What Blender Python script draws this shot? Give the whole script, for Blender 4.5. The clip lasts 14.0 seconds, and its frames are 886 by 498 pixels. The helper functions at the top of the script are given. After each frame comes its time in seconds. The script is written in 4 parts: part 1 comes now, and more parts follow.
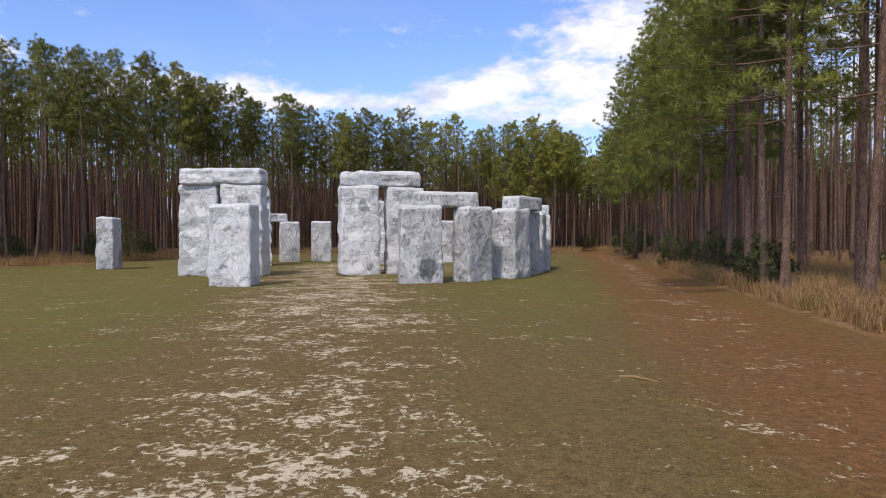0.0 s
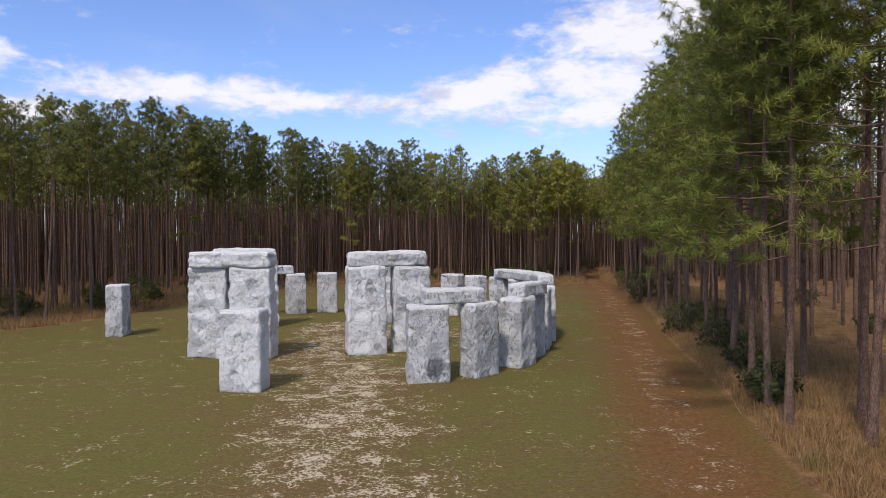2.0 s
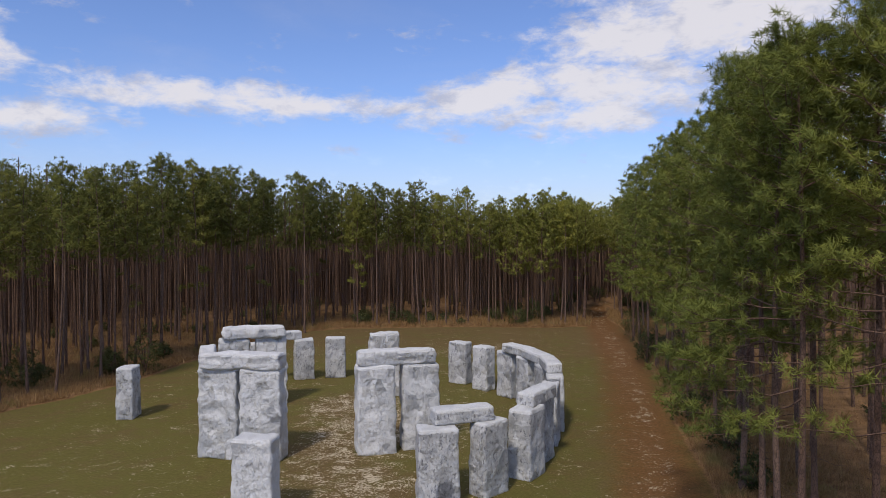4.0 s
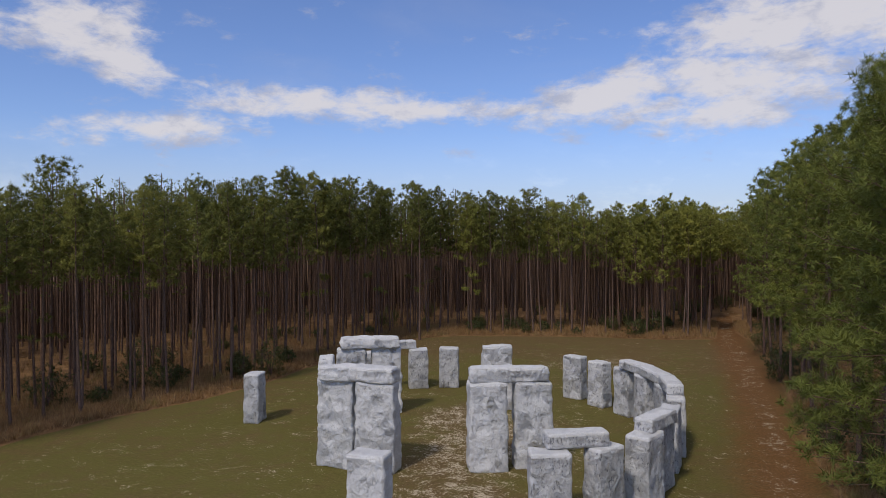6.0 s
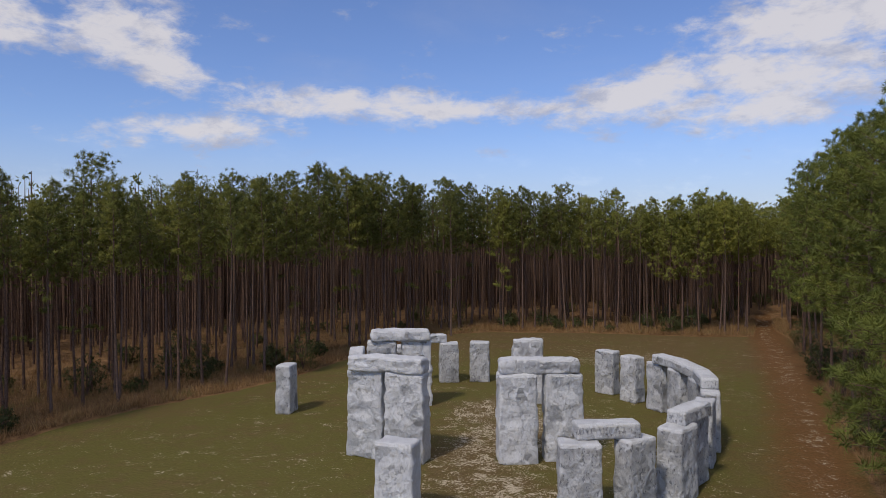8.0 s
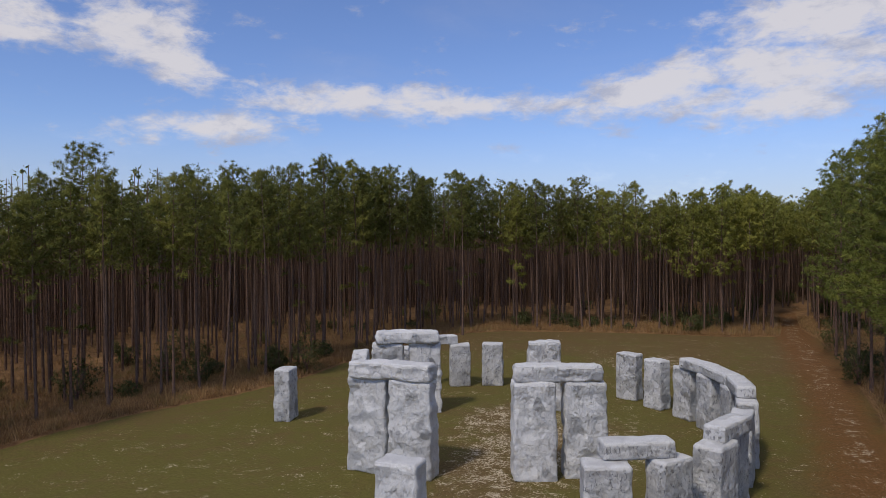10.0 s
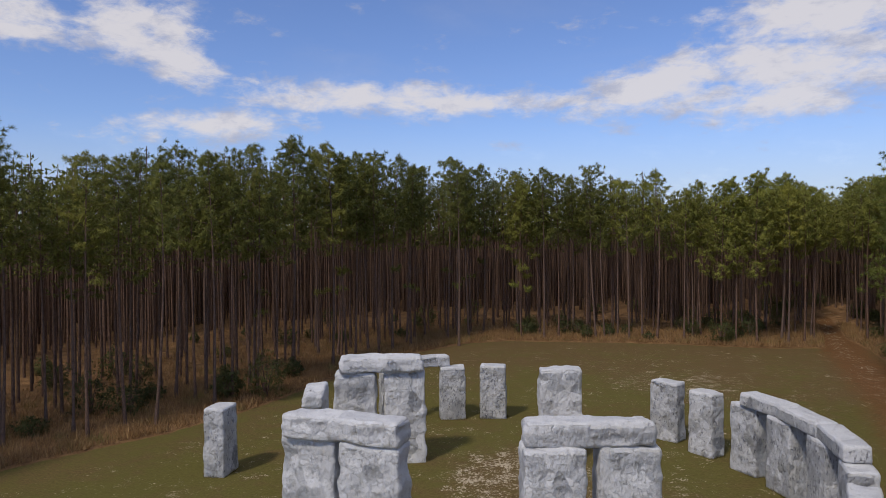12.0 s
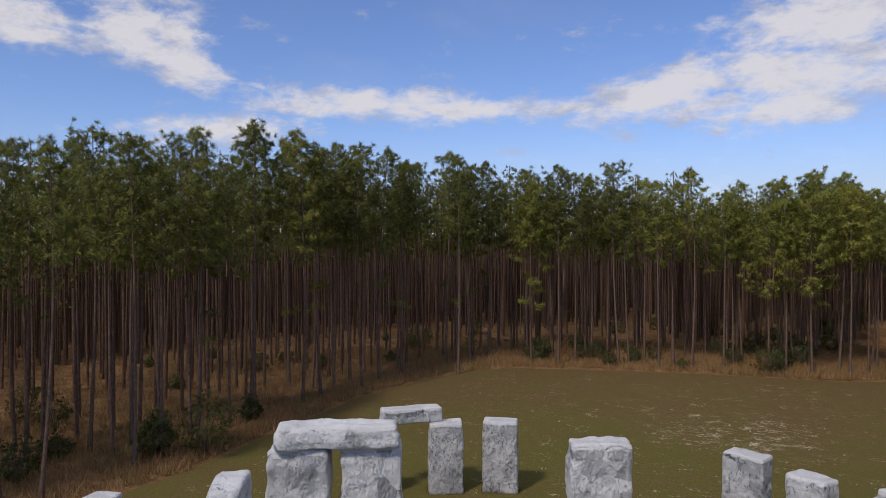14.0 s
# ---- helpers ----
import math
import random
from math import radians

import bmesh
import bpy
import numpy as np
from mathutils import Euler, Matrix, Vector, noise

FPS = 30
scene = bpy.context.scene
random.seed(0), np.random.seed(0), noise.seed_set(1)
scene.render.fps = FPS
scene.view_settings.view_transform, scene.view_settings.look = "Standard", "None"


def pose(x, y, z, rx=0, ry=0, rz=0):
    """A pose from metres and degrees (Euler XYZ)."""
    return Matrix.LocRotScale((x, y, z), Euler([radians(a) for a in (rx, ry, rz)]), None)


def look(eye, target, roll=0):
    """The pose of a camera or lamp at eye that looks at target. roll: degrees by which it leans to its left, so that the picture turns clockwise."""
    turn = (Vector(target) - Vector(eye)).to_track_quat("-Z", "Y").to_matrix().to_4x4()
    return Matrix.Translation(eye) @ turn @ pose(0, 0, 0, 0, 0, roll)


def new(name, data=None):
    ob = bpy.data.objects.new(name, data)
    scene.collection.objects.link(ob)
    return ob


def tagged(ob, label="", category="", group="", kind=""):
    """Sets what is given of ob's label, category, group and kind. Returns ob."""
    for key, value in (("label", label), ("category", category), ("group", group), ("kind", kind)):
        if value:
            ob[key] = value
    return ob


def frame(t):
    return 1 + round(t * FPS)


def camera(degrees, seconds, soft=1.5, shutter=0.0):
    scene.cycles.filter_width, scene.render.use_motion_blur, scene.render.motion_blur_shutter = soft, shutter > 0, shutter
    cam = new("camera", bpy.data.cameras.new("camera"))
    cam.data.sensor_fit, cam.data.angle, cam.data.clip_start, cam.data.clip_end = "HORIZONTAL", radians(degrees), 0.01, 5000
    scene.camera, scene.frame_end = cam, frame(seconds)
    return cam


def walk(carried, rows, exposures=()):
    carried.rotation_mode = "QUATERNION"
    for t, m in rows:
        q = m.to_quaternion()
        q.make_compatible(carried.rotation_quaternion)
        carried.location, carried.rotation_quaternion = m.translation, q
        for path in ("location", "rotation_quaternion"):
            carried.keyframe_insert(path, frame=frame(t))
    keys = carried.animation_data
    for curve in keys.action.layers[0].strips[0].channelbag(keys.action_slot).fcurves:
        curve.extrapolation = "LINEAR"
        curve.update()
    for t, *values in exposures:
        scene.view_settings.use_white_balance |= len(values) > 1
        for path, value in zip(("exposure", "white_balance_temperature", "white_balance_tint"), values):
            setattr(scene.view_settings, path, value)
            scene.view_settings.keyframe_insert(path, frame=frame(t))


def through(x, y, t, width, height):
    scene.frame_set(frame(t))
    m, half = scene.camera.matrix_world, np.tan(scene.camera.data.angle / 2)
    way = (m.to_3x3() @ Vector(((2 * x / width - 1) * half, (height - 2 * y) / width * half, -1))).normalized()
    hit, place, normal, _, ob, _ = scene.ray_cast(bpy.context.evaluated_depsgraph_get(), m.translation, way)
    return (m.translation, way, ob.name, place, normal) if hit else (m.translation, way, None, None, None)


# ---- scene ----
cam = camera(66.0, 14.0, 0.8)
PATH = [
    (0, (0.001, 1.058, 2.257), (0.033, 3.057, 2.226), -0.1),
    (0.5, (0.005, 0.996, 2.861), (0.037, 2.995, 2.828), -0.1),
    (1, (-0.032, 0.935, 3.948), (-0.002, 2.934, 3.919), -0.1),
    (1.5, (-0.111, 0.859, 5.543), (-0.083, 2.858, 5.513), -0.2),
    (2, (-0.178, 0.704, 7.279), (-0.155, 2.704, 7.248), -0.3),
    (2.5, (-0.254, 0.581, 9.025), (-0.233, 2.58, 8.993), -0.4),
    (2.7, (-0.262, 0.565, 9.640), (-0.243, 2.565, 9.61), -0.4),
    (3.4, (-0.32, 0.57, 11.75), (-0.305, 2.57, 11.726), -0.35),
    (4.2, (-0.4, 0.63, 13.73), (-0.395, 2.63, 13.713), -0.2),
    (4.8, (-0.432, 0.713, 14.432), (-0.438, 2.713, 14.418), -0.1),
    (5, (-0.39, 0.817, 14.467), (-0.473, 2.815, 14.454), -0.1),
    (5.5, (-0.285, 0.903, 14.372), (-0.535, 2.888, 14.36), -0.1),
    (6, (-0.236, 0.97, 14.207), (-0.564, 2.943, 14.196), -0.2),
    (6.5, (-0.174, 1.02, 14.036), (-0.546, 2.986, 14.025), -0.2),
    (7, (-0.113, 1.07, 13.904), (-0.507, 3.031, 13.893), -0.2),
    (7.5, (-0.054, 1.113, 13.767), (-0.463, 3.071, 13.755), -0.2),
    (8, (-0.022, 1.15, 13.632), (-0.445, 3.104, 13.62), -0.22),
    (8.5, (-0.033, 1.212, 13.545), (-0.469, 3.164, 13.533), -0.22),
    (9, (-0.132, 1.617, 13.56), (-0.58, 3.566, 13.543), -0.22),
    (9.2, (-0.215, 2.17, 13.565), (-0.664, 4.119, 13.547), -0.25),
    (10.0, (-0.666, 5.01, 13.565), (-1.125, 6.957, 13.542), -0.3),
    (10.7, (-1.18, 8.4, 13.56), (-1.645, 10.345, 13.534), -0.35),
    (11.5, (-1.98, 13.637, 13.556), (-2.448, 15.581, 13.528), -0.4),
    (12, (-2.594, 17.599, 13.525), (-3.057, 19.544, 13.495), -0.4),
    (12.5, (-3.371, 22.296, 13.549), (-3.837, 24.241, 13.525), -0.4),
    (13, (-4.161, 26.297, 13.841), (-4.629, 28.241, 13.819), -0.3),
    (13.5, (-4.677, 28.913, 13.942), (-5.149, 30.856, 13.925), -0.1),
    (14, (-4.958, 30.56, 13.831), (-5.432, 32.503, 13.818), -0.0),
]
EXPOSURES = [(0.0, 0.29), (1.5, 0.22), (2.7, 0.05), (4.8, -0.31), (5.6, -0.37), (9.0, -0.40), (14.0, -0.34)]
walk(cam, [(t, look(eye, target, roll)) for t, eye, target, roll in PATH], EXPOSURES)

# ---------------------------------------------------------------- light
SUN_ELEV, SUN_AZ = 49.0, 202.0      # degrees; azimuth of the sun clockwise from +y
sun = new("sun", bpy.data.lights.new("sun", "SUN"))
sun.data.energy, sun.data.angle, sun.data.color = 2.55, radians(6.0), (1.0, 0.905, 0.79)
toward = Vector((math.sin(radians(SUN_AZ)) * math.cos(radians(SUN_ELEV)),
                 math.cos(radians(SUN_AZ)) * math.cos(radians(SUN_ELEV)), math.sin(radians(SUN_ELEV))))
sun.rotation_mode = "QUATERNION"
sun.rotation_quaternion = toward.to_track_quat("Z", "Y")
sun.location = toward * 200


class Nodes:
    """Short hand for building node trees."""

    def __init__(self, tree):
        self.tree = tree
        tree.nodes.clear()

    def add(self, kind, values=None, **settings):
        node = self.tree.nodes.new(kind)
        for key, value in settings.items():
            setattr(node, key, value)
        for key, value in (values or {}).items():
            self.put(node, key, value)
        return node

    def put(self, node, key, value):
        socket = node.inputs[key]
        if isinstance(value, bpy.types.NodeSocket):
            self.tree.links.new(value, socket)
        else:
            socket.default_value = value

    def math(self, op, a, b=0.0, c=0.0, clamp=False):
        node = self.add("ShaderNodeMath", operation=op, use_clamp=clamp)
        for i, value in enumerate((a, b, c)):
            self.put(node, i, value)
        return node.outputs[0]

    def ramp(self, value, lo, hi, a=0.0, b=1.0):
        node = self.add("ShaderNodeMapRange", interpolation_type="SMOOTHSTEP")
        for key, v in zip(("Value", "From Min", "From Max", "To Min", "To Max"), (value, lo, hi, a, b)):
            self.put(node, key, v)
        return node.outputs[0]

    def mix(self, fac, a, b, blend="MIX"):
        node = self.add("ShaderNodeMix", data_type="RGBA", blend_type=blend)
        self.put(node, 0, fac)
        for i, value in ((6, a), (7, b)):
            if isinstance(value, bpy.types.NodeSocket):
                self.tree.links.new(value, node.inputs[i])
            else:
                node.inputs[i].default_value = (*value, 1.0)
        return node.outputs[2]

    def noise(self, vector, scale, detail=4.0, rough=0.55, warp=0.0):
        node = self.add("ShaderNodeTexNoise", {"Vector": vector, "Scale": scale, "Detail": detail, "Roughness": rough, "Distortion": warp})
        return node.outputs[0]

    def mapped(self, vector, scale, shift=(0, 0, 0)):
        return self.add("ShaderNodeMapping", {"Vector": vector, "Scale": scale, "Location": shift}).outputs[0]

    def bump(self, height, strength, distance, normal=None):
        node = self.add("ShaderNodeBump", {"Height": height, "Strength": strength, "Distance": distance})
        if normal is not None:
            self.put(node, "Normal", normal)
        return node.outputs[0]


# ---------------------------------------------------------------- sky
world = bpy.data.worlds.new("sky")
world.use_nodes = True
scene.world = world
n = Nodes(world.node_tree)
way = n.add("ShaderNodeTexCoord").outputs["Generated"]
sky = n.add("ShaderNodeTexSky", sky_type="NISHITA", sun_disc=False, sun_elevation=radians(SUN_ELEV), sun_rotation=radians(SUN_AZ),
            air_density=1.0, dust_density=0.4, ozone_density=2.5)
xyz = n.add("ShaderNodeSeparateXYZ", {0: way})
azim = n.math("ARCTAN2", xyz.outputs[0], xyz.outputs[1])
elev = n.math("ARCSINE", xyz.outputs[2])
lift = n.math("ADD", n.math("MAXIMUM", xyz.outputs[2], 0.0), 0.10)
plane = n.add("ShaderNodeCombineXYZ", {0: n.math("DIVIDE", xyz.outputs[0], lift), 1: n.math("DIVIDE", xyz.outputs[1], lift), 2: 0.0}).outputs[0]
dome = n.add("ShaderNodeCombineXYZ", {0: azim, 1: n.math("MULTIPLY", elev, 2.1), 2: 0.37}).outputs[0]
puffs = n.noise(dome, 10.5, 10.0, 0.60, 0.2)
curls = n.noise(dome, 24.0, 8.0, 0.62, 0.3)
wisps = n.noise(plane, 0.9, 6.0, 0.55, 0.4)


def bank(az0, el0, a, b, tilt=0.0):
    """Where a cloud bank stands: azimuth, elevation and half sizes in degrees."""
    u = n.math("SUBTRACT", azim, radians(az0))
    v = n.math("SUBTRACT", n.math("SUBTRACT", elev, radians(el0)), n.math("MULTIPLY", u, tilt))
    u = n.math("DIVIDE", u, radians(a))
    v = n.math("DIVIDE", v, radians(b))
    r = n.math("ADD", n.math("MULTIPLY", u, u), n.math("MULTIPLY", v, v))
    return n.math("SUBTRACT", 1.0, n.math("SQRT", r), clamp=True)


banks = None
for spec in ((-37.5, 16.5, 7.5, 4.0, -0.10), (-34.3, 13.7, 5, 3.1, -0.3), (-48, 17, 10, 4, -0.2), (-17, 11.5, 21, 2.1, -0.03), (-32.5, 9.0, 12, 1.7, 0.07), (5, 12.2, 12, 3.6, 0.22),
             (13, 12.2, 14, 5.6, 0.06), (17, 16.0, 14, 5.0, 0.12), (24, 17, 20, 7, 0.1), (33, 10, 16, 6, 0.0)):
    one = bank(*spec)
    banks = one if banks is None else n.math("MAXIMUM", banks, one)
heap = n.math("ADD", n.math("MULTIPLY", banks, 1.06), n.math("MULTIPLY", n.math("SUBTRACT", puffs, 0.5), 1.85))
heap = n.math("ADD", heap, n.math("MULTIPLY", n.math("SUBTRACT", curls, 0.5), 1.25))
cover = n.ramp(heap, 0.14, 0.82, 0.0, 0.87)
# above the view the veil thickens, added to lift and whiten the fill light
veil = n.math("MAXIMUM", n.ramp(wisps, 0.46, 0.85, 0.0, 0.26), n.math("MULTIPLY", n.ramp(elev, radians(21), radians(42)), n.ramp(wisps, 0.25, 0.6, 0.35, 0.9)))
veil = n.math("MAXIMUM", veil, n.ramp(elev, radians(10), radians(2), 0.0, 0.42))
cover = n.math("MAXIMUM", cover, veil)
# the sun picks out the thick hearts of the banks, their rims stay a cool grey
lit = n.ramp(n.math("ADD", n.math("MULTIPLY", n.noise(dome, 17.0, 8.0, 0.62, 0.2), 0.80), n.math("MULTIPLY", banks, 0.28)), 0.40, 0.62)
cloud = n.mix(lit, (0.63, 0.645, 0.78), (1.02, 0.97, 0.985))
tint = n.mix(1.0, sky.outputs[0], (0.955, 1.02, 1.34), "MULTIPLY")
blue = n.add("ShaderNodeBackground", {"Color": tint, "Strength": 0.13})
white = n.add("ShaderNodeBackground", {"Color": cloud, "Strength": 0.91})
both = n.add("ShaderNodeMixShader", {0: cover, 1: blue.outputs[0], 2: white.outputs[0]})
n.add("ShaderNodeOutputWorld", {"Surface": both.outputs[0]})


# ---------------------------------------------------------------- materials
def material(name):
    m = bpy.data.materials.new(name)
    m.use_nodes = True
    return m, Nodes(m.node_tree)


def finish(n, color, rough, normal=None, spec=0.3, through=0.0):
    shade = n.add("ShaderNodeBsdfPrincipled", {"Roughness": rough, "Specular IOR Level": spec})
    if isinstance(color, bpy.types.NodeSocket):
        n.put(shade, "Base Color", color)
    else:
        shade.inputs["Base Color"].default_value = (*color, 1)
    if normal is not None:
        n.put(shade, "Normal", normal)
    out = shade.outputs[0]
    if through:
        leaf = n.add("ShaderNodeBsdfTranslucent", {"Color": color})
        out = n.add("ShaderNodeMixShader", {0: through, 1: out, 2: leaf.outputs[0]}).outputs[0]
    n.add("ShaderNodeOutputMaterial", {"Surface": out})


def stone_material():
    m, n = material("painted_fibreglass_stone")
    at = n.add("ShaderNodeTexCoord").outputs["Object"]
    own = n.add("ShaderNodeObjectInfo").outputs["Random"]
    shift = n.add("ShaderNodeCombineXYZ", {0: n.math("MULTIPLY", own, 37.0), 1: n.math("MULTIPLY", own, 91.0), 2: n.math("MULTIPLY", own, 13.0)}).outputs[0]
    at = n.add("ShaderNodeVectorMath", {0: at, 1: shift}, operation="ADD").outputs[0]
    broad = n.noise(at, 0.75, 3.0, 0.55)
    wash = n.noise(n.mapped(at, (1, 1, 0.8)), 2.2, 7.0, 0.62, 0.25)
    grain = n.noise(n.mapped(at, (1, 1, 0.42)), 8.5, 5.0, 0.72, 0.3)
    dust = n.noise(at, 30.0, 3.0, 0.6)
    # hammered facets, crumpled like plaster
    bent = n.add("ShaderNodeTexNoise", {"Vector": at, "Scale": 2.0, "Detail": 3.0}).outputs["Color"]
    bent = n.add("ShaderNodeVectorMath", {0: bent, 1: (0.34, 0.34, 0.34), 2: at}, operation="MULTIPLY_ADD").outputs[0]
    cells = n.add("ShaderNodeTexVoronoi", {"Vector": bent, "Scale": 1.1, "Randomness": 1.0})
    lean = n.add("ShaderNodeVectorMath", {0: cells.outputs["Color"], 1: (0.5, 0.5, 0.5)}, operation="SUBTRACT").outputs[0]
    reach = n.add("ShaderNodeVectorMath", {0: bent, 1: cells.outputs["Position"]}, operation="SUBTRACT").outputs[0]
    facet = n.add("ShaderNodeVectorMath", {0: lean, 1: reach}, operation="DOT_PRODUCT").outputs["Value"]
    seam = n.add("ShaderNodeTexVoronoi", {"Vector": bent, "Scale": 1.1, "Randomness": 1.0}, feature="DISTANCE_TO_EDGE").outputs[0]
    flake = n.add("ShaderNodeTexVoronoi", {"Vector": n.mapped(bent, (1, 1, 0.7)), "Scale": 5.0, "Randomness": 1.0}).outputs[0]
    ledge = n.math("ABSOLUTE", n.math("SUBTRACT", n.noise(n.mapped(at, (1, 1, 1.6)), 1.5, 7.0, 0.62, 0.3), 0.5))
    stroke = n.math("ABSOLUTE", n.math("SUBTRACT", n.noise(n.mapped(at, (1, 1, 0.45)), 6.0, 4.0, 0.6, 0.5), 0.5))
    # tops painted as if skylit; some stones carry a heavier dark wash than others
    lit_top = n.add("ShaderNodeAttribute", attribute_name="lit_top", attribute_type="GEOMETRY").outputs["Fac"]
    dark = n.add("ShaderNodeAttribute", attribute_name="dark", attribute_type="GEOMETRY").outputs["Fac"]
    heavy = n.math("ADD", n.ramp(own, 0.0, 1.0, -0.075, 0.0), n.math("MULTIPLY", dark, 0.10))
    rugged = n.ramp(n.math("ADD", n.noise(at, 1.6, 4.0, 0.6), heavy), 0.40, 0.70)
    rugged = n.math("MULTIPLY", rugged, n.math("SUBTRACT", 1.0, n.math("MULTIPLY", lit_top, 0.8)))
    lines = n.math("MULTIPLY", n.ramp(ledge, 0.002, 0.012, 1.0, 0.0), n.ramp(broad, 0.46, 0.56))
    dashes = n.ramp(n.noise(at, 3.6, 4.0, 0.65), 0.47, 0.55)
    crease = n.math("MULTIPLY", n.ramp(seam, 0.006, 0.035, 1.0, 0.0), dashes)
    scratch = n.math("MULTIPLY", n.math("MULTIPLY", n.ramp(stroke, 0.006, 0.026, 1.0, 0.0), dashes), n.ramp(rugged, 0.0, 1.0, 0.06, 1.0))
    color = n.mix(n.ramp(dust, 0.3, 0.7), (0.58, 0.59, 0.60), (0.725, 0.72, 0.71))
    color = n.mix(n.ramp(n.math("ADD", broad, n.math("MULTIPLY", n.math("SUBTRACT", wash, 0.5), 0.35)), 0.60, 0.36, 0.0, 0.4), color, (0.48, 0.48, 0.49))
    color = n.mix(n.math("MULTIPLY", rugged, 0.14), color, (0.40, 0.405, 0.41))
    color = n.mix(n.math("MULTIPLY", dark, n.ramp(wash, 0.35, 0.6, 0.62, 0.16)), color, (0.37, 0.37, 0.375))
    pits = n.math("MULTIPLY", n.ramp(n.math("ADD", grain, n.math("MULTIPLY", rugged, -0.06)), 0.392, 0.350, 0.0, 0.74), n.math("SUBTRACT", 1.0, lit_top))
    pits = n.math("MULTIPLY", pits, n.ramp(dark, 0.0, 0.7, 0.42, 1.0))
    color = n.mix(pits, color, (0.17, 0.175, 0.20))
    color = n.mix(n.math("MULTIPLY", crease, 0.06), color, (0.16, 0.16, 0.175))
    color = n.mix(n.math("MULTIPLY", lines, 0.16), color, (0.14, 0.14, 0.155))
    color = n.mix(n.math("MULTIPLY", scratch, n.ramp(dark, 0.0, 0.7, 0.14, 0.45)), color, (0.15, 0.15, 0.165))
    color = n.mix(n.ramp(n.noise(at, 1.1, 4.0, 0.6), 0.64, 0.76, 0.0, 0.35), color, (0.46, 0.43, 0.36))
    stain = n.add("ShaderNodeAttribute", attribute_name="stain", attribute_type="GEOMETRY").outputs["Fac"]
    stain = n.ramp(n.math("ADD", stain, n.math("MULTIPLY", n.math("SUBTRACT", wash, 0.5), 3.2)), 0.40, 0.85, 0.0, 0.7)
    color = n.mix(stain, color, (0.16, 0.165, 0.185))
    height = n.math("ADD", n.math("MULTIPLY", wash, 0.26), n.math("MULTIPLY", grain, 0.14))
    height = n.math("ADD", height, n.math("ADD", n.math("MULTIPLY", facet, 2.2), n.math("MULTIPLY", flake, 0.10)))
    height = n.math("SUBTRACT", height, n.math("ADD", n.math("MULTIPLY", lines, 0.05), n.math("ADD", n.math("MULTIPLY", scratch, 0.04), n.math("MULTIPLY", pits, 0.12))))
    # chiselled ridges with sharp crests
    ridge = n.math("SUBTRACT", 1.0, n.math("ABSOLUTE", n.math("MULTIPLY_ADD", n.noise(n.mapped(at, (1, 1, 0.75)), 2.6, 7.0, 0.60, 0.35), 2.0, -1.0)))
    chips = n.math("SUBTRACT", 1.0, n.math("ABSOLUTE", n.math("MULTIPLY_ADD", n.noise(n.mapped(at, (1, 1, 0.6)), 9.0, 5.0, 0.62, 0.4), 2.0, -1.0)))
    height = n.math("ADD", height, n.math("ADD", n.math("MULTIPLY", ridge, 0.26), n.math("MULTIPLY", chips, n.ramp(dark, 0.0, 0.7, 0.03, 0.09))))
    height = n.math("MULTIPLY", height, n.math("SUBTRACT", 1.0, n.math("MULTIPLY", lit_top, 0.5)))
    finish(n, color, 0.72, n.bump(height, 1.0, 0.31), 0.2)
    return m


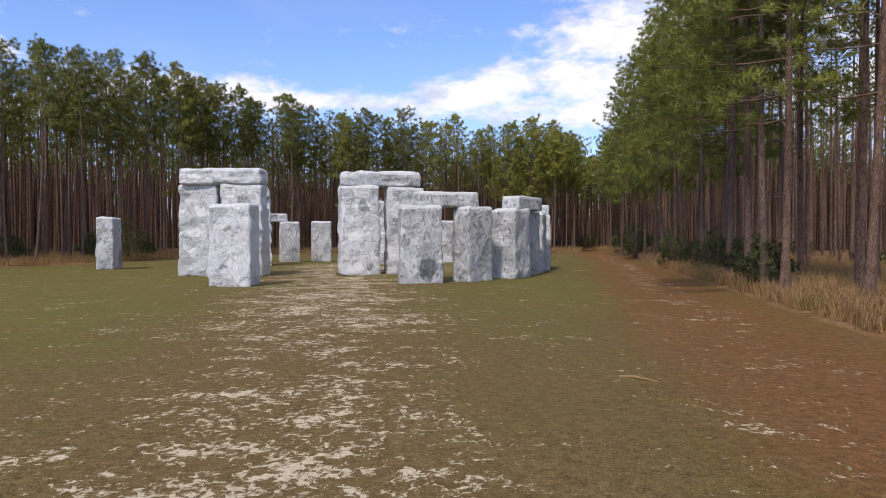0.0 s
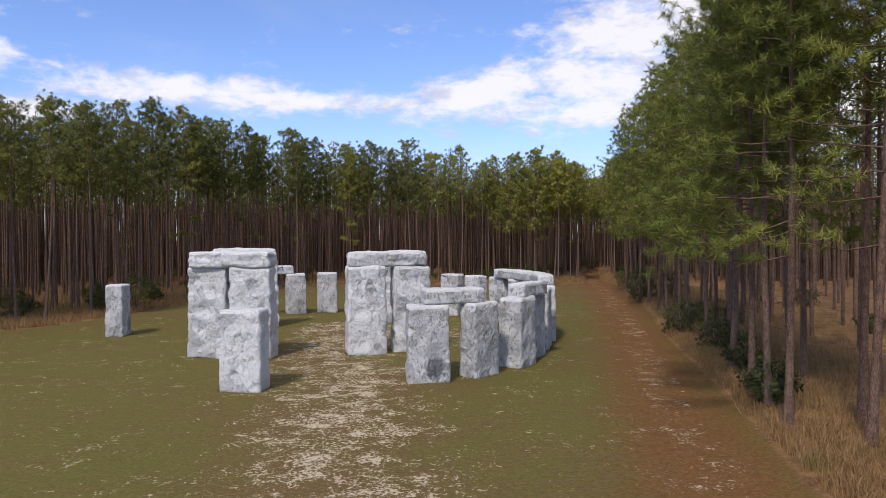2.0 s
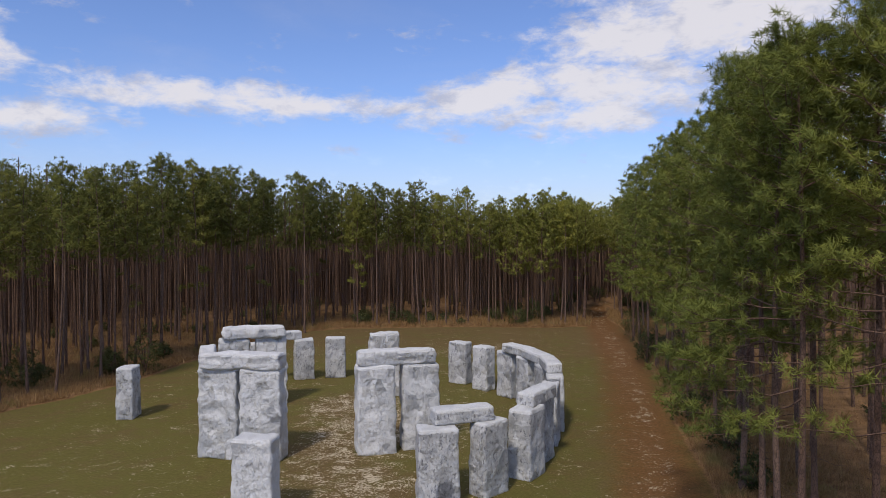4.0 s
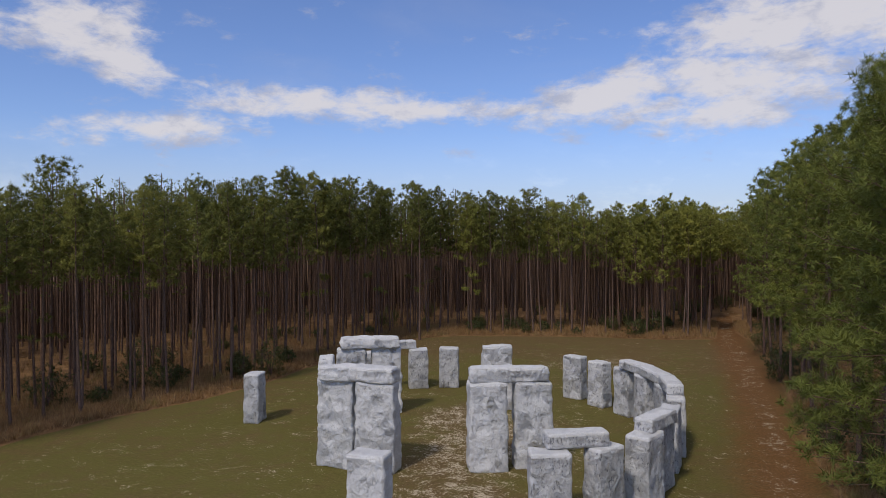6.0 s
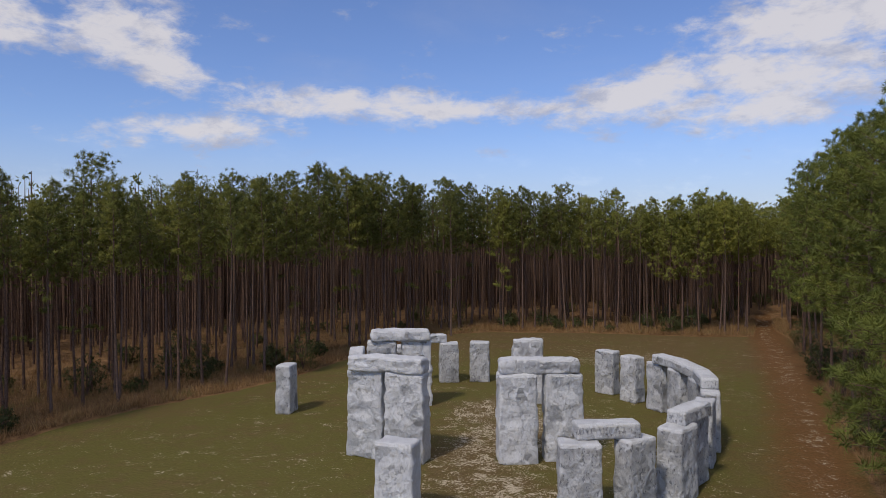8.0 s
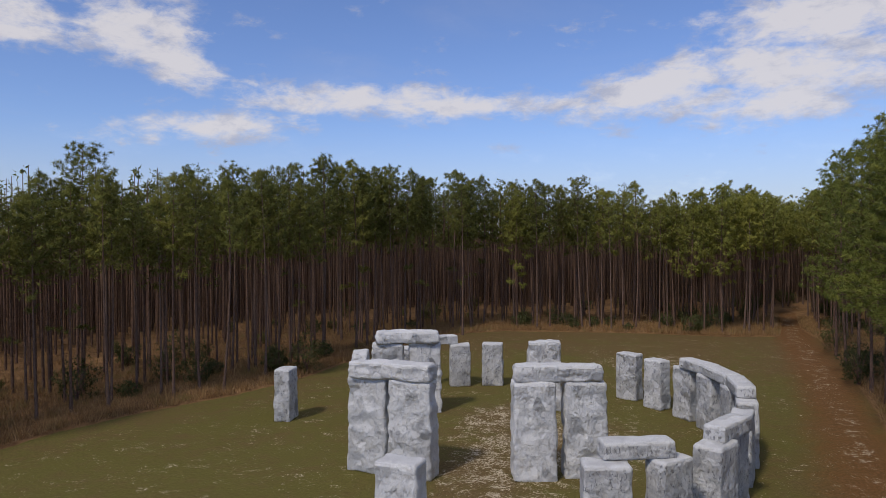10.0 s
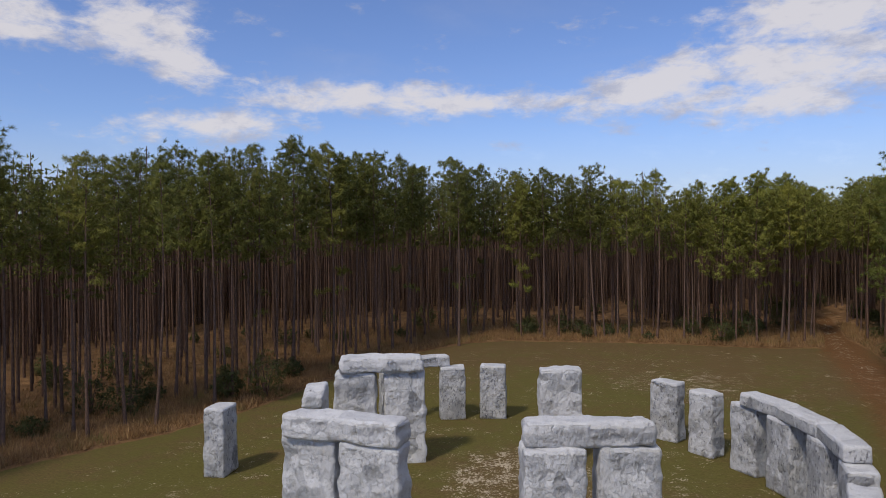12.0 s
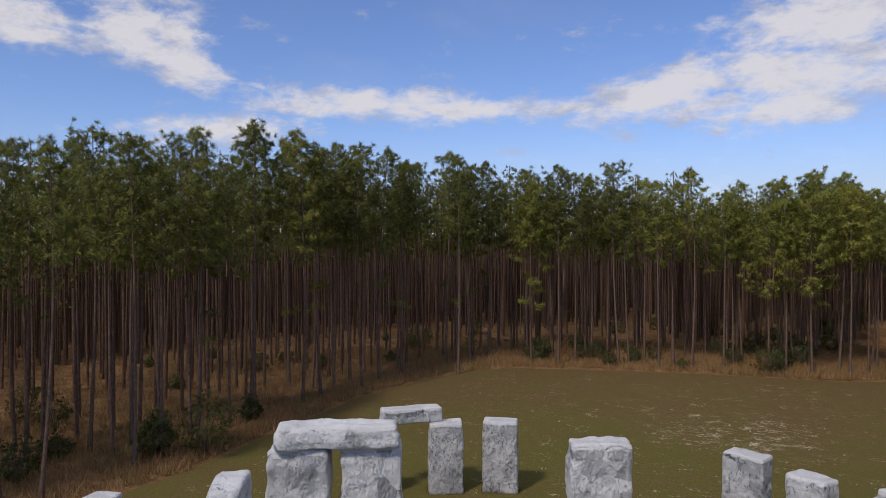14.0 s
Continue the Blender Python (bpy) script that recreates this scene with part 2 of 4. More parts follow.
def ground_material():
    m, n = material("lawn_sand_and_pine_litter")
    at = n.add("ShaderNodeTexCoord").outputs["Object"]

    def mask(name):
        return n.add("ShaderNodeAttribute", attribute_name=name, attribute_type="GEOMETRY").outputs["Fac"]

    field, track, sand, green = mask("field"), mask("track"), mask("sand"), mask("green")
    broad = n.noise(at, 0.16, 4.0, 0.6)
    mid = n.noise(at, 0.9, 5.0, 0.62)
    fine = n.noise(at, 7.0, 6.0, 0.7)
    tiny = n.noise(at, 38.0, 4.0, 0.7)
    speck = n.ramp(n.math("ADD", n.math("MULTIPLY", tiny, 0.6), n.math("MULTIPLY", fine, 0.4)), 0.36, 0.64)
    grass = n.mix(speck, (0.082, 0.074, 0.019), (0.163, 0.142, 0.042))
    dead = n.mix(speck, (0.076, 0.049, 0.020), (0.200, 0.138, 0.060))
    lush = n.ramp(n.math("ADD", n.math("ADD", n.math("MULTIPLY", broad, 0.5), n.math("MULTIPLY", mid, 0.5)), n.math("SUBTRACT", n.math("MULTIPLY", n.math("SUBTRACT", green, 0.5), 0.45), n.math("MULTIPLY", sand, 0.20))), 0.36, 0.68)
    lawn = n.mix(lush, dead, grass)
    clay = n.mix(n.ramp(n.math("ADD", n.math("MULTIPLY", fine, 0.6), n.math("MULTIPLY", tiny, 0.4)), 0.34, 0.66), (0.098, 0.043, 0.016), (0.225, 0.105, 0.042))
    red = n.ramp(n.math("ADD", track, n.math("MULTIPLY", n.math("SUBTRACT", mid, 0.5), 1.1)), 0.25, 1.1, 0.0, 0.80)
    lawn = n.mix(red, lawn, clay)
    litter = n.mix(n.ramp(n.math("ADD", n.math("MULTIPLY", fine, 0.5), n.math("MULTIPLY", mid, 0.5)), 0.36, 0.64), (0.120, 0.065, 0.032), (0.310, 0.182, 0.086))
    inside = n.ramp(n.math("ADD", field, n.math("MULTIPLY", n.math("SUBTRACT", mid, 0.5), 0.5)), 0.4, 0.6)
    color = n.mix(inside, litter, lawn)
    streak = n.math("ADD", n.math("MULTIPLY", n.noise(n.mapped(at, (1.0, 1.25, 1.0)), 1.3, 8.0, 0.72, 0.5), 0.36), n.math("MULTIPLY", n.noise(n.mapped(at, (1.15, 1.0, 1)), 6.5, 8.0, 0.74, 0.6), 0.64))
    bare = n.math("ADD", n.math("MULTIPLY", streak, 1.0), n.math("MULTIPLY", n.math("SUBTRACT", sand, 0.5), 0.20))
    broken = n.math("ADD", n.math("MULTIPLY", n.math("SUBTRACT", n.noise(at, 0.35, 3.0, 0.6), 0.5), 0.20), n.math("MULTIPLY", n.math("SUBTRACT", n.noise(at, 1.05, 2.0, 0.5), 0.5), 0.16))
    bare = n.math("ADD", bare, broken)
    bare = n.math("MULTIPLY", n.ramp(bare, 0.556, 0.592), inside)
    pale = n.mix(n.ramp(tiny, 0.3, 0.7), (0.40, 0.33, 0.225), (0.62, 0.53, 0.39))
    color = n.mix(bare, color, pale)
    height = n.math("ADD", n.math("MULTIPLY", fine, 0.6), n.math("MULTIPLY", tiny, 0.4))
    height = n.math("MULTIPLY", height, n.math("SUBTRACT", 1.0, n.math("MULTIPLY", bare, 0.75)))
    finish(n, color, 0.95, n.bump(height, 0.45, 0.045), 0.08)
    return m


def bark_material():
    m, n = material("scaly_pine_bark")
    at = n.add("ShaderNodeTexCoord").outputs["Object"]
    own = n.add("ShaderNodeObjectInfo").outputs["Random"]
    plates = n.add("ShaderNodeTexVoronoi", {"Vector": n.mapped(at, (1, 1, 0.35)), "Scale": 14.0, "Randomness": 1.0}, feature="DISTANCE_TO_EDGE").outputs[0]
    mottle = n.noise(n.mapped(at, (1, 1, 0.5)), 5.0, 5.0, 0.65)
    color = n.mix(n.ramp(mottle, 0.3, 0.7), (0.112, 0.067, 0.048), (0.240, 0.148, 0.106))
    color = n.mix(n.ramp(own, 0.0, 1.0, 0.0, 0.3), color, (0.215, 0.172, 0.150))
    color = n.mix(n.ramp(plates, 0.0, 0.10, 0.75, 0.0), color, (0.035, 0.026, 0.021))
    finish(n, color, 0.9, n.bump(plates, 0.7, 0.04), 0.15)
    return m


def needle_material(name, low, high, tip):
    m, n = material(name)
    own = n.add("ShaderNodeObjectInfo").outputs["Random"]
    isle = n.add("ShaderNodeNewGeometry").outputs["Random Per Island"]
    at = n.add("ShaderNodeTexCoord").outputs["Object"]
    clump = n.noise(at, 0.8, 3.0, 0.6)
    color = n.mix(n.ramp(n.math("ADD", n.math("MULTIPLY", isle, 0.22), n.math("MULTIPLY", clump, 0.78)), 0.28, 0.72), low, high)
    color = n.mix(n.ramp(own, 0.35, 0.0, 0.0, 0.3), color, low)
    color = n.mix(n.ramp(own, 0.55, 1.0, 0.0, 0.7), color, tip)
    finish(n, color, 0.6, None, 0.15, 0.30)
    return m


def straw_material():
    m, n = material("dry_broom_grass")
    isle = n.add("ShaderNodeNewGeometry").outputs["Random Per Island"]
    at = n.add("ShaderNodeTexCoord").outputs["Object"]
    patch = n.noise(at, 0.35, 3.0, 0.6)
    color = n.mix(isle, (0.225, 0.125, 0.053), (0.460, 0.300, 0.140))
    color = n.mix(n.ramp(patch, 0.5, 0.72, 0.0, 0.75), color, (0.20, 0.19, 0.06))
    finish(n, color, 0.7, None, 0.2, 0.25)
    return m


def blade_material():
    m, n = material("short_lawn_blades")
    isle = n.add("ShaderNodeNewGeometry").outputs["Random Per Island"]
    at = n.add("ShaderNodeTexCoord").outputs["Object"]
    mid = n.noise(at, 0.9, 5.0, 0.62)
    live = n.mix(isle, (0.085, 0.092, 0.022), (0.205, 0.200, 0.056))
    dead = n.mix(isle, (0.12, 0.080, 0.038), (0.36, 0.27, 0.14))
    color = n.mix(n.ramp(n.math("ADD", mid, n.math("MULTIPLY", n.math("SUBTRACT", isle, 0.5), 0.5)), 0.35, 0.6), dead, live)
    finish(n, color, 0.7, None, 0.2, 0.45)
    return m


STONE = stone_material()
GROUND = ground_material()
BARK = bark_material()
NEEDLE = needle_material("pine_needles", (0.100, 0.112, 0.030), (0.238, 0.248, 0.060), (0.272, 0.264, 0.058))
TRACKSIDE = needle_material("trackside_pine_needles", (0.126, 0.150, 0.035), (0.276, 0.304, 0.068), (0.320, 0.326, 0.068))
# yellow needles of the bushy pines; also paints sunlight on the north-east stand
LIT_YELLOW = needle_material("lit_yellow_needles", (0.178, 0.184, 0.042), (0.360, 0.365, 0.080), (0.400, 0.385, 0.080))
LEAF = needle_material("shrub_leaves", (0.060, 0.072, 0.028), (0.150, 0.165, 0.060), (0.18, 0.18, 0.060))
STRAW = straw_material()
BLADE = blade_material()


# ---------------------------------------------------------------- mesh helpers
def mesh_of(name, verts, faces, mats, smooth=False, slots=None, normals=None):
    """A mesh from arrays; faces: (k, 3) or (k, 4), or a list of both; normals: one a vertex, for leafy clumps."""
    groups = [np.asarray(f, dtype=np.int64) for f in (faces if isinstance(faces, list) else [faces])]
    groups = [g for g in groups if len(g)]
    loops = np.concatenate([g.ravel() for g in groups])
    sizes = np.concatenate([np.full(len(g), g.shape[1]) for g in groups])
    starts = np.concatenate([[0], np.cumsum(sizes)[:-1]])
    me = bpy.data.meshes.new(name)
    me.vertices.add(len(verts))
    me.vertices.foreach_set("co", np.asarray(verts, dtype=np.float32).ravel())
    me.loops.add(len(loops))
    me.loops.foreach_set("vertex_index", loops.astype(np.int32))
    me.polygons.add(len(sizes))
    me.polygons.foreach_set("loop_start", starts.astype(np.int32))
    me.polygons.foreach_set("loop_total", sizes.astype(np.int32))
    for m in mats:
        me.materials.append(m)
    if slots is not None:
        me.polygons.foreach_set("material_index", np.concatenate([np.full(len(g), s) for g, s in zip(groups, slots)]).astype(np.int32))
    me.polygons.foreach_set("use_smooth", np.full(len(sizes), smooth))
    me.update(calc_edges=True)
    me.validate()
    if normals is not None:
        me.normals_split_custom_set_from_vertices(np.asarray(normals, dtype=np.float32))
    return me


def tubes(paths, radii, sides):
    """Tapered round limbs along paths [(k, 3) arrays]; returns verts and quads."""
    verts, quads, base = [], [], 0
    ang = np.arange(sides) * 2 * math.pi / sides
    for path, rad in zip(paths, radii):
        path = np.asarray(path, float)
        k = len(path)
        along = np.gradient(path, axis=0)
        along /= np.linalg.norm(along, axis=1)[:, None] + 1e-9
        ref = np.where(np.abs(along[:, 2:3]) > 0.9, np.array([[1.0, 0, 0]]), np.array([[0, 0, 1.0]]))
        u = np.cross(along, ref)
        u /= np.linalg.norm(u, axis=1)[:, None]
        v = np.cross(along, u)
        ring = path[:, None] + np.asarray(rad)[:, None, None] * (np.cos(ang)[None, :, None] * u[:, None] + np.sin(ang)[None, :, None] * v[:, None])
        verts.append(ring.reshape(-1, 3))
        i, j = np.meshgrid(np.arange(k - 1), np.arange(sides), indexing="ij")
        a = base + i * sides + j
        b = base + i * sides + (j + 1) % sides
        quads.append(np.stack([a, b, b + sides, a + sides], -1).reshape(-1, 4))
        base += k * sides
    return np.concatenate(verts), np.concatenate(quads)


def puffs_of_needles(rng, centres, outward, blades, ball, length, width):
    """Fuzzy round clumps: short needles all through a ball, combed outward; returns verts, triangles and rounded normals."""
    k = len(centres)
    d = rng.normal(size=(k, blades, 3))
    d /= np.linalg.norm(d, axis=2)[..., None]
    size = rng.uniform(0.75, 1.25, (k, 1, 1))
    root = centres[:, None] + d * ball * size * np.sqrt(rng.uniform(0.04, 1, (k, blades, 1))) * np.array([1, 1, 0.8])
    e = d * 1.3 + rng.normal(0, 0.35, (k, blades, 3)) + outward[:, None] * 0.4
    e /= np.linalg.norm(e, axis=2)[..., None]
    side = np.cross(e, rng.normal(size=(k, blades, 3)))
    side /= np.linalg.norm(side, axis=2)[..., None] + 1e-9
    tip = root + e * length * rng.uniform(0.7, 1.2, (k, blades, 1))
    verts = np.stack([root - side * width * 0.5, root + side * width * 0.5, tip], 2)
    round_out = d * 0.95 + outward[:, None] * 0.7 + np.array([0, 0, 0.12])
    face = np.cross(verts[:, :, 1] - verts[:, :, 0], verts[:, :, 2] - verts[:, :, 0])
    turn = np.sum(face * round_out, axis=2) < 0
    verts[turn] = verts[turn][:, [1, 0, 2]]
    normal = round_out / np.linalg.norm(round_out, axis=2)[..., None]
    verts = verts.reshape(-1, 3)
    return verts, np.arange(len(verts)).reshape(-1, 3), np.repeat(normal.reshape(-1, 3), 3, 0)


def tufts(rng, centres, outward, blades, length, width, spread, loose=0.0, fill=0.5, droop=0.10):
    """Round needle clumps: one narrow triangle a blade; returns verts, triangles and rounded normals."""
    k = len(centres)
    d = rng.normal(size=(k, blades, 3))
    d /= np.linalg.norm(d, axis=2)[..., None]
    d = d * spread + outward[:, None]
    d /= np.linalg.norm(d, axis=2)[..., None]
    side = np.cross(d, rng.normal(size=(k, blades, 3)))
    side /= np.linalg.norm(side, axis=2)[..., None] + 1e-9
    size = length * rng.uniform(0.8, 1.2, (k, 1, 1)) * rng.uniform(0.8, 1.06, (k, blades, 1))
    start = rng.uniform(0.0, fill, (k, blades, 1))
    root = centres[:, None] + d * size * start + rng.normal(0, loose, (k, blades, 3))
    tip = root + d * size * np.maximum(1.05 - start, 0.42)
    tip[..., 2] -= droop * size[..., 0]
    verts = np.stack([root - side * width * 0.5, root + side * width * 0.5, tip], 2)
    round_out = d * 0.5 + outward[:, None] * 1.1 + np.array([0, 0, 0.2])
    face = np.cross(verts[:, :, 1] - verts[:, :, 0], verts[:, :, 2] - verts[:, :, 0])
    turn = np.sum(face * round_out, axis=2) < 0
    verts[turn] = verts[turn][:, [1, 0, 2]]
    face = np.where(turn[..., None], -face, face)
    face /= np.linalg.norm(face, axis=2)[..., None] + 1e-9
    normal = round_out / np.linalg.norm(round_out, axis=2)[..., None] * 0.85 + face * 0.14
    normal /= np.linalg.norm(normal, axis=2)[..., None]
    verts = verts.reshape(-1, 3)
    return verts, np.arange(len(verts)).reshape(-1, 3), np.repeat(normal.reshape(-1, 3), 3, 0)


# ---------------------------------------------------------------- plan
CLEARING = np.array([(-44, -60), (-42.5, 20), (-40, 38), (-39, 46), (-36.5, 52), (-32.5, 59.5), (-30, 67), (-28.5, 78), (-27, 89), (-23.5, 97.5), (-20, 103.5),
                     (-15, 107), (-4, 107.5), (8, 107.5), (18, 107), (23.2, 108), (25.4, 117), (31.0, 143), (38, 156), (39.5, 155), (33.5, 142), (28.2, 117), (27.5, 106), (25.5, 92),
                     (22.6, 77), (20.2, 65), (17, 52), (14.8, 40), (12.4, 28.5), (10.8, 21), (9.9, 15.5), (9.6, 5), (9.6, -60)], float)
TRACK = np.array([(6.0, -60), (6.0, 4), (6.6, 10), (7.2, 16), (9.6, 28), (12.3, 40), (15.2, 54), (18.2, 68), (20.6, 80), (23.4, 97), (25, 108), (26.8, 117), (32.2, 142.5), (38.7, 155.5)], float)
PATHWAY = np.array([(-0.9, -25), (-1.0, 4), (-1.4, 8), (-2.2, 12), (-2.9, 17), (-3.2, 21), (-3.9, 27), (-4.3, 34), (-6.2, 41), (-7, 48), (-7.5, 58)], float)


def to_line(points, line, closed=False):
    """Distance of points to a polyline."""
    ends = np.roll(line, -1, 0) if closed else line[1:]
    best = np.full(len(points), 1e9)
    for a, b in zip(line if closed else line[:-1], ends):
        ab = b - a
        t = np.clip(((points - a) @ ab) / (ab @ ab), 0, 1)
        best = np.minimum(best, np.hypot(*(points - a - t[:, None] * ab).T))
    return best


def into_clearing(points):
    """Signed distance to the clearing's rim, positive inside."""
    inside = np.zeros(len(points), bool)
    for a, b in zip(CLEARING, np.roll(CLEARING, -1, 0)):
        cross = (a[1] > points[:, 1]) != (b[1] > points[:, 1])
        at = (b[0] - a[0]) * (points[:, 1] - a[1]) / (b[1] - a[1] + 1e-12) + a[0]
        inside ^= cross & (points[:, 0] < at)
    return np.where(inside, 1, -1) * to_line(points, CLEARING, True)


def soft(x, lo, hi):
    t = np.clip((x - lo) / (hi - lo), 0, 1)
    return t * t * (3 - 2 * t)


# ---------------------------------------------------------------- ground
def ground():
    def axis(lo, hi, step):
        far = [step * 1.35 ** i for i in range(1, 26)]
        out = np.cumsum(far)
        return np.concatenate([lo - out[::-1], np.arange(lo, hi + step / 2, step), hi + out])

    xs, ys = axis(-62, 48, 0.7), axis(-6, 122, 0.7)
    gx, gy = np.meshgrid(xs, ys, indexing="ij")
    p = np.stack([gx.ravel(), gy.ravel()], 1)
    rim = into_clearing(p)
    wave = 0.05 * np.sin(p[:, 0] * 0.23 + 1.1) * np.sin(p[:, 1] * 0.19) + 0.025 * np.sin(p[:, 0] * 0.9) * np.cos(p[:, 1] * 0.8)
    z = wave + 0.22 * soft(-rim, 0.0, 2.5) - 0.10 * soft(4 - to_line(p, TRACK), 0, 4) * soft(rim, -1, 1)
    i, j = np.meshgrid(np.arange(len(xs) - 1), np.arange(len(ys) - 1), indexing="ij")
    a = (i * len(ys) + j).ravel()
    quads = np.stack([a, a + len(ys), a + len(ys) + 1, a + 1], 1)
    me = mesh_of("ground", np.c_[p, z], quads, [GROUND], True)
    road = to_line(p, TRACK)
    walkway = to_line(p, PATHWAY)
    ring = np.hypot(p[:, 0] + 7.8, p[:, 1] - 51)
    walkway = walkway / (1 + 0.75 * soft(p[:, 1], 9, 18))
    sand = 0.74 * soft(4.8 - walkway, 0, 4.4) * (1 - 0.16 * soft(p[:, 1], 9, 12) * soft(21 - p[:, 1], 0, 4)) + 0.54 * soft(1.2 - np.abs(road - 0.5), 0, 1.1) * (0.72 + 0.28 * soft(p[:, 1], 14, 28))
    sand = np.maximum(sand, 0.36 * soft(rim, 1, 4))
    sand = np.maximum(sand, 0.66 * soft(15 - ring, 0, 7) * soft(p[:, 0], -13, -7))
    sand = np.maximum(sand, 0.45 * soft(7 - np.hypot(p[:, 0] + 34, p[:, 1] - 36), 0, 7))
    sand = np.maximum(sand, 0.50 * soft(6 - np.hypot(p[:, 0] - 3, p[:, 1] - 96), 0, 6))
    sand = np.maximum(sand, 0.60 * soft(13 - np.hypot(p[:, 0] - 4, p[:, 1] - 84), 0, 10))
    green = 0.54 - 0.02 * soft(p[:, 1], 20, 45) + 0.36 * soft(p[:, 1], 4, 14) * soft(46 - ring, 0, 20) - 0.2 * soft(5 - walkway, 0, 5) - 0.2 * soft(7 - rim, 0, 7)
    for name, values in (("field", soft(rim, -1.2, 1.2)), ("track", soft(np.where(p[:, 1] > 106, 3.4, 5.6) - road, 0, np.where(p[:, 1] > 106, 1.4, 5.0)) * (1 + 0.25 * soft(16 - p[:, 1], 0, 8))), ("sand", np.clip(sand, 0, 1.3)), ("green", np.clip(green, 0, 1))):
        layer = me.attributes.new(name, "FLOAT", "POINT")
        layer.data.foreach_set("value", values.astype(np.float32))
    return tagged(new("ground", me), "mown field of patchy grass with bare sand", "ground", kind="structure")


ground()


# ---------------------------------------------------------------- stones
def rock_mesh(w, d, h, seed, edge=0.16, rough=1.0, taper=0.04, cell=0.09, slope=0.0, stain=None, dark=0.0):
    """A weathered block standing on z = 0: a rounded box pushed in and out by noise."""
    nx, ny, nz = (max(4, round(s / cell)) for s in (w, d, h))
    faces, verts, index = [], [], {}

    def vert(i, j, k):
        key = (i, j, k)
        if key not in index:
            index[key] = len(verts)
            verts.append((w * (i / nx - 0.5), d * (j / ny - 0.5), h * (k / nz - 0.5)))
        return index[key]

    for i in range(nx):
        for j in range(ny):
            for k, flip in ((0, True), (nz, False)):
                q = [vert(i, j, k), vert(i + 1, j, k), vert(i + 1, j + 1, k), vert(i, j + 1, k)]
                faces.append(q[::-1] if flip else q)
    for i in range(nx):
        for k in range(nz):
            for j, flip in ((0, False), (ny, True)):
                q = [vert(i, j, k), vert(i + 1, j, k), vert(i + 1, j, k + 1), vert(i, j, k + 1)]
                faces.append(q[::-1] if flip else q)
    for j in range(ny):
        for k in range(nz):
            for i, flip in ((0, True), (nx, False)):
                q = [vert(i, j, k), vert(i, j + 1, k), vert(i, j + 1, k + 1), vert(i, j, k + 1)]
                faces.append(q[::-1] if flip else q)
    v = np.array(verts)
    half = np.array([w, d, h]) / 2
    core = np.clip(v, -(half - edge), half - edge)
    out = v - core
    length = np.linalg.norm(out, axis=1)[:, None]
    v = np.where(length > 1e-6, core + out / np.maximum(length, 1e-6) * np.minimum(edge, np.maximum(np.abs(out).max(1)[:, None], 1e-6)), v)
    inner = np.clip(v, -(half * 0.75), half * 0.75)
    normal = v - inner
    normal /= np.linalg.norm(normal, axis=1)[:, None] + 1e-9
    push = np.empty(len(v))
    long = w > 2 * h
    shift = Vector((seed * 13.7, seed * 5.3, seed * 9.1))
    for i, p in enumerate(v):
        q = Vector(p) + shift
        big = noise.noise(q * 0.62) + 0.5 * noise.noise(Vector((q.x * 0.9, q.y * 0.9, q.z * 1.7)))
        wobble = Vector((noise.noise(q * 1.1), noise.noise(q * 1.1 + Vector((9, 2, 4))), noise.noise(q * 1.1 + Vector((1, 8, 6))))) * 0.45
        scoop = noise.voronoi(Vector((q.x * 0.95, q.y * 0.95, q.z * 0.8)) + wobble)[0]
        ledge = 0.5 - abs(noise.noise(Vector((q.x * 1.3, q.y * 1.3, q.z * 1.9)) + Vector((3, 7, 1))))
        chip = noise.noise(q * 3.6) + 0.5 * noise.noise(q * 8.0)
        bed = Vector((q.x * 0.42, q.y * 0.9, q.z * 1.9)) if long else Vector((q.x * 0.55, q.y * 0.55, q.z * 0.95))
        fold = abs(noise.noise(bed + Vector((5, 1, 8)) + wobble * 0.3))
        push[i] = rough * (0.06 * big - (0.30 if w > 4 else 0.16 if h > 5 else 0.06) * (fold - 0.2) + 0.18 * (scoop[0] - 0.45) - 0.05 * math.exp(-(scoop[1] - scoop[0]) / 0.05) * (ledge > 0.32) + 0.07 * (ledge - 0.28) + 0.014 * chip)
    v = v + normal * push[:, None]
    lift = v[:, 2:3] / h + 0.5
    v[:, :2] *= 1 + taper * (0.5 - lift)
    v[:, 2] -= slope * soft(-v[:, 0] / w, -0.25, 0.5) * soft(v[:, 2] / h, 0.25, 0.5)
    v[:, 2] += h / 2
    me = mesh_of("stone", v, np.array(faces), [STONE], True)
    # 1 on top, where the material paints a paler, skylit tone
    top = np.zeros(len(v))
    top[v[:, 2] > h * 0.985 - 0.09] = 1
    layer = me.attributes.new("lit_top", "FLOAT", "POINT")
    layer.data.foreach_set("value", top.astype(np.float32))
    # dark wash thinned on top, part of the same painted skylight
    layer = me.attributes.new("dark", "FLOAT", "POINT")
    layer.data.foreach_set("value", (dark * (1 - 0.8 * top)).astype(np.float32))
    if stain:
        cx, cz, rx, rz = stain
        r = np.hypot((v[:, 0] - cx) / rx, (v[:, 2] - cz) / rz)
        layer = me.attributes.new("stain", "FLOAT", "POINT")
        layer.data.foreach_set("value", (soft(1.3 - r, 0, 0.9) * (v[:, 1] < -d * 0.3)).astype(np.float32))
    return me


